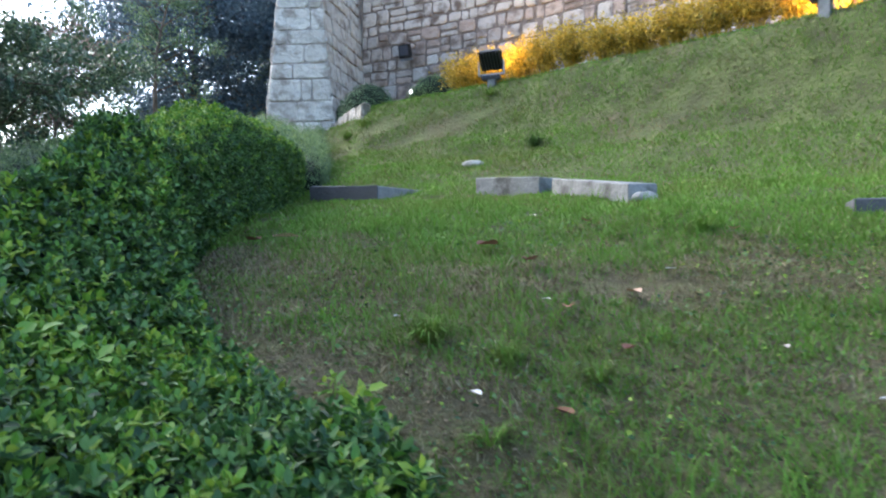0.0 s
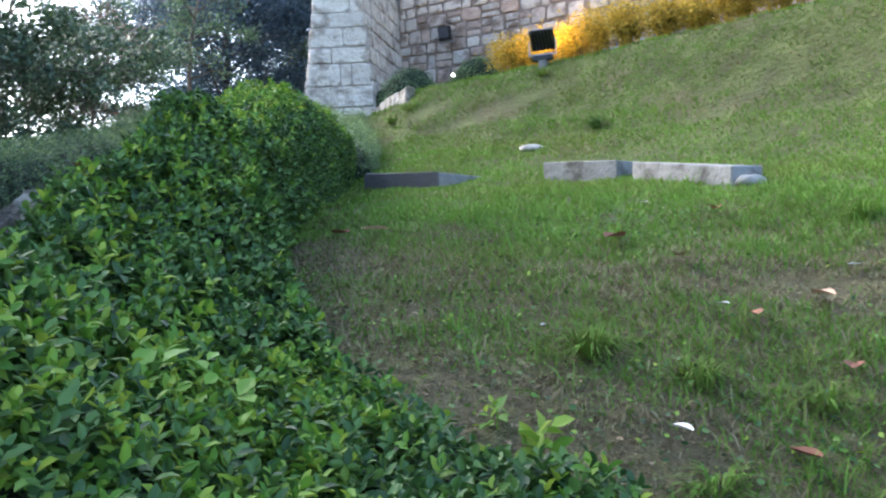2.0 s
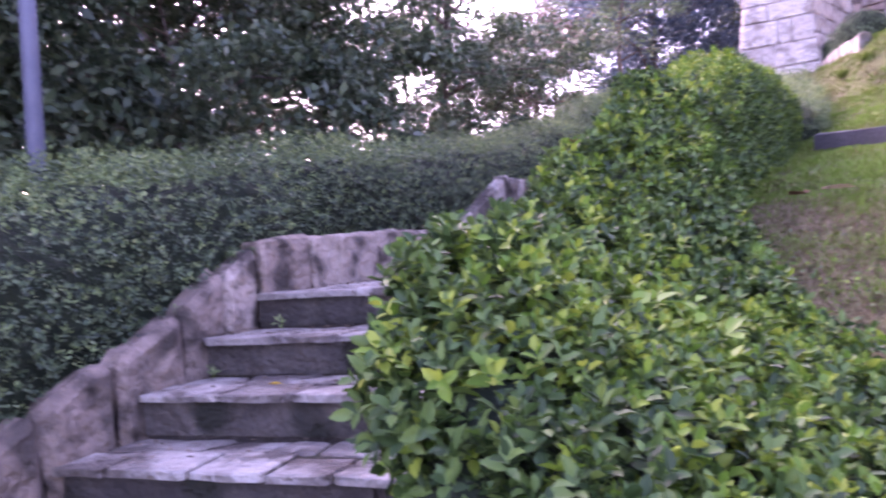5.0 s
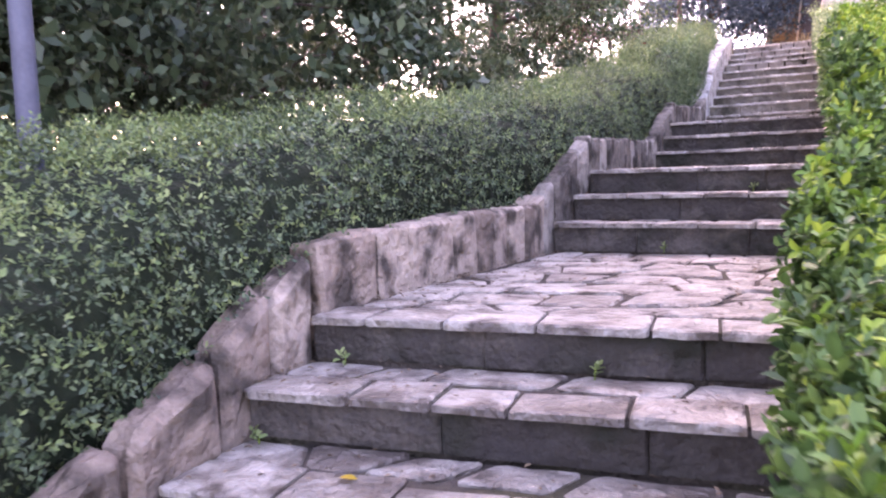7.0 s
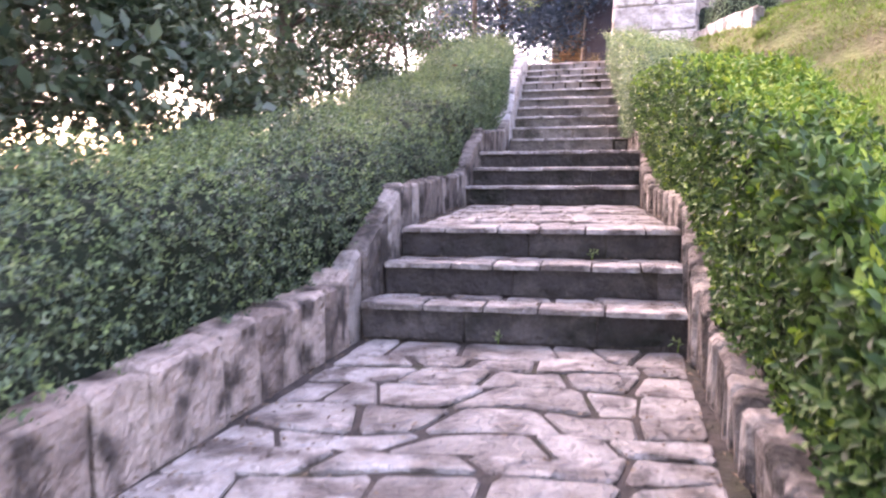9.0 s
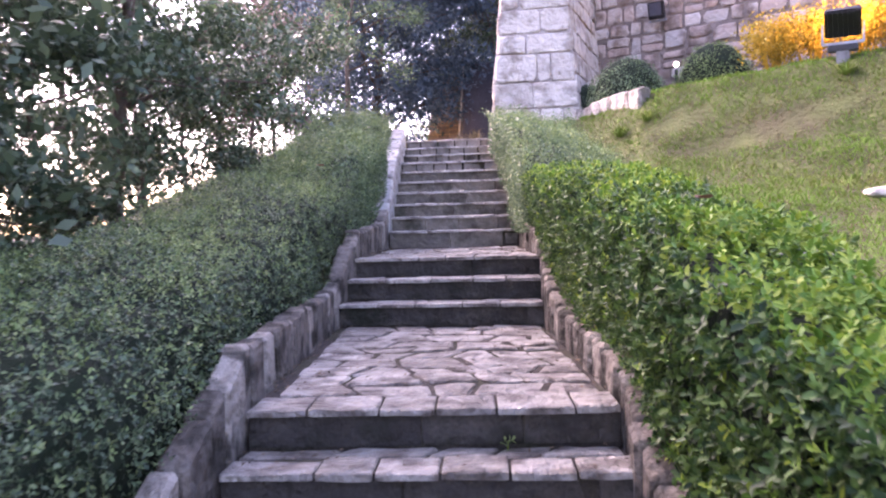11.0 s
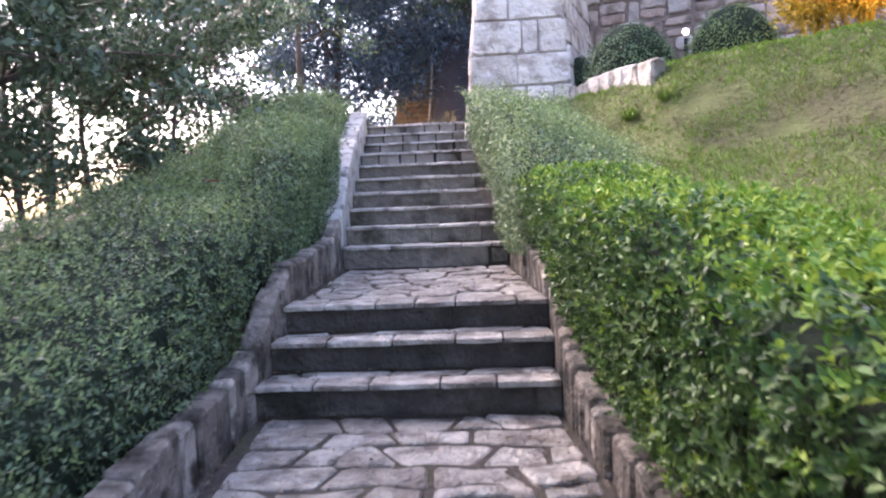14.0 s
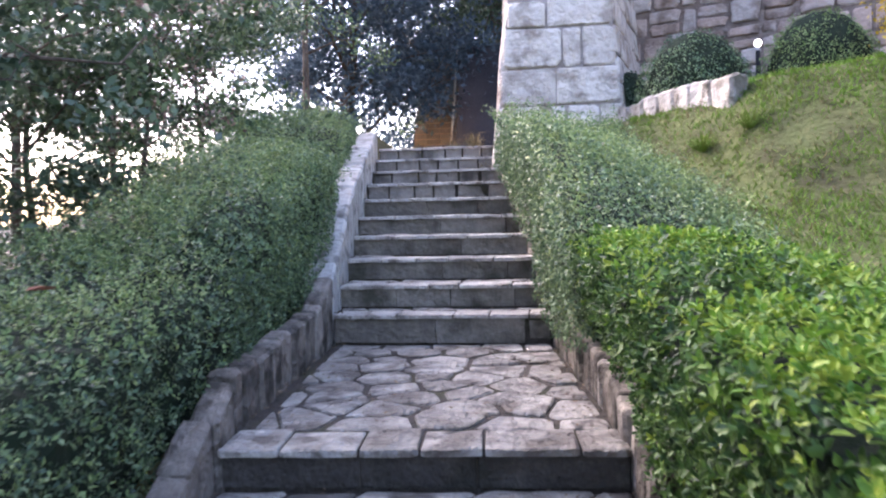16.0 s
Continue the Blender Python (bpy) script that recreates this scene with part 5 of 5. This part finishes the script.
tree("slim_tree", "slim tree with thin pale trunk and light crown", (-8.6, 11.9, gz(-8.6, 11.9)), 6.0, 1.6, 0.08, 4500, M_TREELEAF, 108, (0.1, 0.1), 0.25, 60, 0.25, 0.06)
tree("slim_tree", "slim olive green tree beside the evergreen", (-6.6, 17.4, gz(-6.6, 17.4)), 3.6, 1.2, 0.06, 6000, M_FINE, 109, (0.2, 0.1), 0.35, 50, 0.25, 0.06)
for i, (x, y, h) in enumerate([(-6.9, 7.8, 3.4), (-7.1, 9.6, 3.2), (-7.2, 12.4, 2.4), (-7.6, 14.2, 2.3), (-7.0, 5.6, 3.6), (-6.8, 3.2, 3.5), (-6.6, 1.0, 3.4), (-7.0, 11.1, 2.6), (-7.4, 15.8, 2.2)]):
    tree("shrub", "dark leafy shrub behind the clipped hedge", (x, y, gz(x, y)), h, 1.5, 0.085 if i in (0, 4, 5, 6) else 0.07, 18000 if i in (0, 4, 5, 6) else 12000, M_DARKFINE if i in (2, 3) else M_TREELEAF, 120 + i, (0, 0), 0.1, 60, 0.28, 0.04, category="shrub")
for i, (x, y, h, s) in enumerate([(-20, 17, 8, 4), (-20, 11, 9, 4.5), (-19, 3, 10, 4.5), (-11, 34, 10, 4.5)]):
    tree("distant_tree", "distant dark tree with rounded crown", (x, y, gz(x, y)), h, s, 0.2, 14000, M_HAZYLEAF, 140 + i, (0, 0), 0.15, 90, 0.6, 0.18)


# ---------------------------------------------------------------- beyond the top of the stairs
pier = thing("brick_pier", "old brick pier lit orange beyond the stairs", "pier", (-5.4, 22.2, 3.7), kind="structure")
mesh_object("pier_core", [(-6.1, 22.0, 3.2), (-5.0, 22.0, 3.2), (-5.0, 23.0, 3.2), (-6.1, 23.0, 3.2), (-5.72, 22.0, 5.9), (-4.9, 22.0, 5.9), (-4.9, 23.0, 5.9), (-5.72, 23.0, 5.9)],
            [(3, 2, 1, 0), (4, 5, 6, 7), (0, 1, 5, 4), (1, 2, 6, 5), (2, 3, 7, 6), (3, 0, 4, 7)], M_MORTAR, pier)
rnd = random.Random(91)
z = 3.6
while z < 5.8:
    k = (z - 3.2) / 2.7
    x0, x1 = -6.1 + 0.38 * k, -5.0 + 0.1 * k
    x = x0 - rnd.uniform(0, 0.15)
    while x < x1 - 0.03:
        a, b = max(x, x0), min(x + 0.3, x1)
        if b - a > 0.05:
            part("brick", box_bm(b - a - 0.015, 0.05, 0.085, 0, Matrix.Translation(((a + b) / 2, 21.985 + rnd.uniform(-.006, .006), z))), M_BRICK, pier)
        x += 0.3
    z += 0.105
slab = thing("dark_slab", "tall dark weathered stone slab beside the brick pier", "slab", (-4.6, 21.6, 3.7), kind="structure")
v, f = tilted_box((-5.08, 21.5), (-4.2, 21.5), (-4.2, 21.75), (-5.08, 21.75), 3.2, 3.2, 6.1, 6.1)
v = [(p[0] + (0.16 if p[2] > 5 else 0), p[1], p[2]) for p in v]
part("slab_face", block(v, f, 0.03, rnd, 0.01, 2), M_DARKSLAB, slab)
v, f = tube([(-5.12, 21.46, 3.9), (-4.93, 21.46, 6.05)], [0.025, 0.02], 8)
mesh_object("pale_edge", v, f, M_CAP, slab, "pale edge strip")
floodlight((-5.75, 20.6, 3.72), (0.1, 1.0, 0.6), "floodlight lighting the brick pier at the stairs' top", 0.7, 9)


# ---------------------------------------------------------------- fallen leaves
def fallen(x, y, z, size, mat, seed, label, yaw=None):
    rnd = random.Random(seed)
    L, W = size, size * rnd.uniform(0.42, 0.58)
    v, f = [], []
    n = 7
    a = rnd.uniform(0, 6.28) if yaw is None else yaw
    c, s = math.cos(a), math.sin(a)
    curl = rnd.uniform(0.15, 0.4)
    for i in range(n):
        t = i / (n - 1)
        w = W * 0.5 * math.sin(math.pi * min(0.98, 0.06 + t * 0.92)) ** 0.8
        for k in (-1, -0.4, 0.4, 1):
            px, py = (t - 0.5) * L, k * w
            pz = abs(k) * w * 0.8 + curl * L * (t - 0.5) ** 2 + 0.004
            v.append((x + px * c - py * s, y + px * s + py * c, z + pz))
    for i in range(n - 1):
        for k in range(3):
            f.append((i * 4 + k, i * 4 + k + 1, i * 4 + k + 5, i * 4 + k + 4))
    tagged(mesh_object("fallen_leaf", v, f, mat), label, "leaf", "fallen leaves")


LEAVES = [(0.19, 3.73, 0.15, 0), (-0.09, 2.73, 0.12, 1), (0.03, 4.13, 0.14, 0), (-1.18, 4.52, 0.16, 0), (-1.02, 4.56, 0.13, 0), (0.27, 3.23, 0.09, 0), (0.16, 2.65, 0.09, 0), (0.42, 2.95, 0.09, 0), (0.55, 3.4, 0.1, 0), (0.75, 3.6, 0.08, 1),
          (1.2, 4.1, 0.1, 0), (0.9, 2.9, 0.09, 1), (1.05, 2.6, 0.08, 1), (1.6, 3.4, 0.1, 0), (0.2, 3.3, 0.07, 1), (1.4, 2.9, 0.1, 1), (-0.35, 3.3, 0.06, 1), (0.6, 4.6, 0.1, 0), (1.9, 3.1, 0.1, 0), (0.35, 5.0, 0.09, 1)]
for i, (x, y, s, k) in enumerate(LEAVES):
    fallen(x, y, ground_z(x, y) + 0.035, s * (0.62 if k else 1.1), M_PALELEAF if k else M_DRYLEAF, 200 + i, "bleached fallen leaf on the grass" if k else "curled brown fallen leaf on the grass")
fallen(-2.75, 2.72, STEPS[4][4], 0.05, M_GOLD, 230, "yellow fallen leaf on a stone step", 0.3)

fallen(-1.85, 5.86, 2.40, 0.09, M_DRYLEAF, 231, "brown fallen leaf caught on the hedge", 0.9)
fallen(-1.42, 2.55, 1.52, 0.05, M_DRYLEAF, 232, "brown fallen leaf caught on the hedge", 2.0)
fallen(-3.95, 8.2, 2.74, 0.07, M_DRYLEAF, 233, "brown fallen leaf caught on the dark hedge", 1.2)

# ---------------------------------------------------------------- a climbing vine on the hedge
rng = np.random.default_rng(240)
vine = thing("vine", "pale green vine with lobed leaves lying over the hedge", "vine", (-1.05, 2.35, 1.05))
pts = [Vector((-1.2, 2.34, 1.12)), Vector((-1.12, 2.38, 1.12)), Vector((-1.04, 2.36, 1.07)), Vector((-0.97, 2.28, 1.02))]
v, f = tube(pts, [0.003, 0.003, 0.0025, 0.002], 5)
mesh_object("stem", v, f, M_FRESH, vine)
for k in range(9):
    t = k / 8 * 2.99
    p = pts[int(t)].lerp(pts[int(t) + 1], t % 1)
    V, F = leaf_cloud(np.array([tuple(p + Vector((rng.normal(0, .02), rng.normal(0, .02), 0.012)))]), np.array([[0.1, -0.5, 0.9]]), 0.048, rng, 0.35, 0.75)
    quads_object("vine_leaf", V, F, [M_FRESH], vine)


def wilted_weed(x, y, height, dx, seed):
    """A pale stem that bends over, with limp straw-coloured leaves."""
    rnd = random.Random(seed)
    z = ground_z(x, y)
    top = thing("wilted_weed", "wilted pale weed with limp straw-coloured leaves in the grass", "weed", (x, y, z))
    pts = [Vector((x, y, z - 0.01)), Vector((x + dx * 0.15, y, z + height * 0.7)), Vector((x + dx * 0.5, y - 0.01, z + height)), Vector((x + dx, y - 0.02, z + height * 0.75))]
    v, f = tube(pts, [0.003, 0.0026, 0.002, 0.0015], 5)
    mesh_object("stem", v, f, M_DRYGRASS, top)
    for k in range(4):
        p = pts[2].lerp(pts[3], k / 3)
        L, W = rnd.uniform(0.03, 0.045), rnd.uniform(0.006, 0.009)
        d = Vector((rnd.uniform(-0.5, 0.9) * (1 if dx > 0 else -1), rnd.uniform(-0.3, 0.3), -0.9)).normalized()
        q = d.cross(Vector((0, 1, 0.2))).normalized()
        v = [p, p + d * L * 0.4 + q * W + Vector((0, 0.006, 0)), p + d * L, p + d * L * 0.4 - q * W + Vector((0, 0.006, 0)), p + d * L * 0.45 - Vector((0, 0.004, 0))]
        mesh_object("limp_leaf", v, [(0, 1, 4), (1, 2, 4), (2, 3, 4), (3, 0, 4)], M_DRYGRASS, top)


wilted_weed(-0.22, 2.80, 0.055, 0.07, 251)
wilted_weed(-0.33, 2.88, 0.07, -0.03, 252)


# ---------------------------------------------------------------- seedlings, weeds in the joints, litter
def seedling(x, y, z, size, n, seed, label, mat):
    rng = np.random.default_rng(seed)
    top = thing("seedling", label, "weed", (x, y, z))
    v, f = tube([(x, y, z - 0.02), (x + 0.005, y, z + size * 0.8)], [0.003, 0.002], 5)
    mesh_object("stem", v, f, M_FRESH, top)
    for k in range(n):
        V, F = sprig_cloud(np.array([[x + rng.normal(0, size * 0.3), y + rng.normal(0, size * 0.3), z + size * (0.5 + 0.5 * k / n)]]), np.array([[0.0, -0.3, 0.6]]), size * 0.8, rng, 5, 0.5)
        quads_object("leaf_whorl", V, F, [mat], top)


seedling(-0.43, 2.70, ground_z(-0.43, 2.70), 0.10, 3, 301, "bright green seedling at the hedge's foot", M_FRESH)
seedling(-0.31, 2.56, ground_z(-0.31, 2.56), 0.09, 2, 302, "bright green seedling at the hedge's foot", M_FINETOP)
seedling(-0.52, 2.84, ground_z(-0.52, 2.84), 0.06, 2, 303, "bright green seedling at the hedge's foot", M_FRESH)
for k, (s, u) in enumerate([(6, 0.10), (6, 0.62), (5, 0.05), (7, 0.45), (9, 0.7), (7, 0.97)]):
    L, R, z = edges[s]
    p = L.lerp(R, u)
    seedling(p.x, p.y - 0.045, z - 0.15, 0.035, 2, 310 + k, "small green weed in a joint of the steps", M_FINETOP)

rng = np.random.default_rng(330)
P = []
for k, (L, R, z) in enumerate(edges[:-1]):
    L2, R2 = edges[k + 1][0], edges[k + 1][1]
    area = (L2 - L).length * 1.5
    for q in range(int(110 * area)):
        u = rng.random() ** 2.2 * 0.45
        u = u if rng.random() < 0.6 else 1 - u
        w = rng.random()
        if w < 0.12:
            continue
        a, b2 = L.lerp(L2, w), R.lerp(R2, w)
        c = a.lerp(b2, u)
        P.append((c.x, c.y, z + 0.006))
for q in range(900):
    y = rng.uniform(2.5, 5.5)
    x = float(np.interp(y, EDGE_Y, EDGE_X)) + abs(rng.normal(0.05, 0.35))
    P.append((x, y, ground_z(x, y) + 0.012))
P = np.array(P)
V, F = leaf_cloud(P, np.tile(np.array([0, 0, 1.0]), (len(P), 1)), 0.02, rng, 0.25, 0.5, 0.4)
tagged(quads_object("leaf_litter", V, F, [M_LITTER]), "small brown dry leaf litter on steps and soil", "litter", kind="stuff")
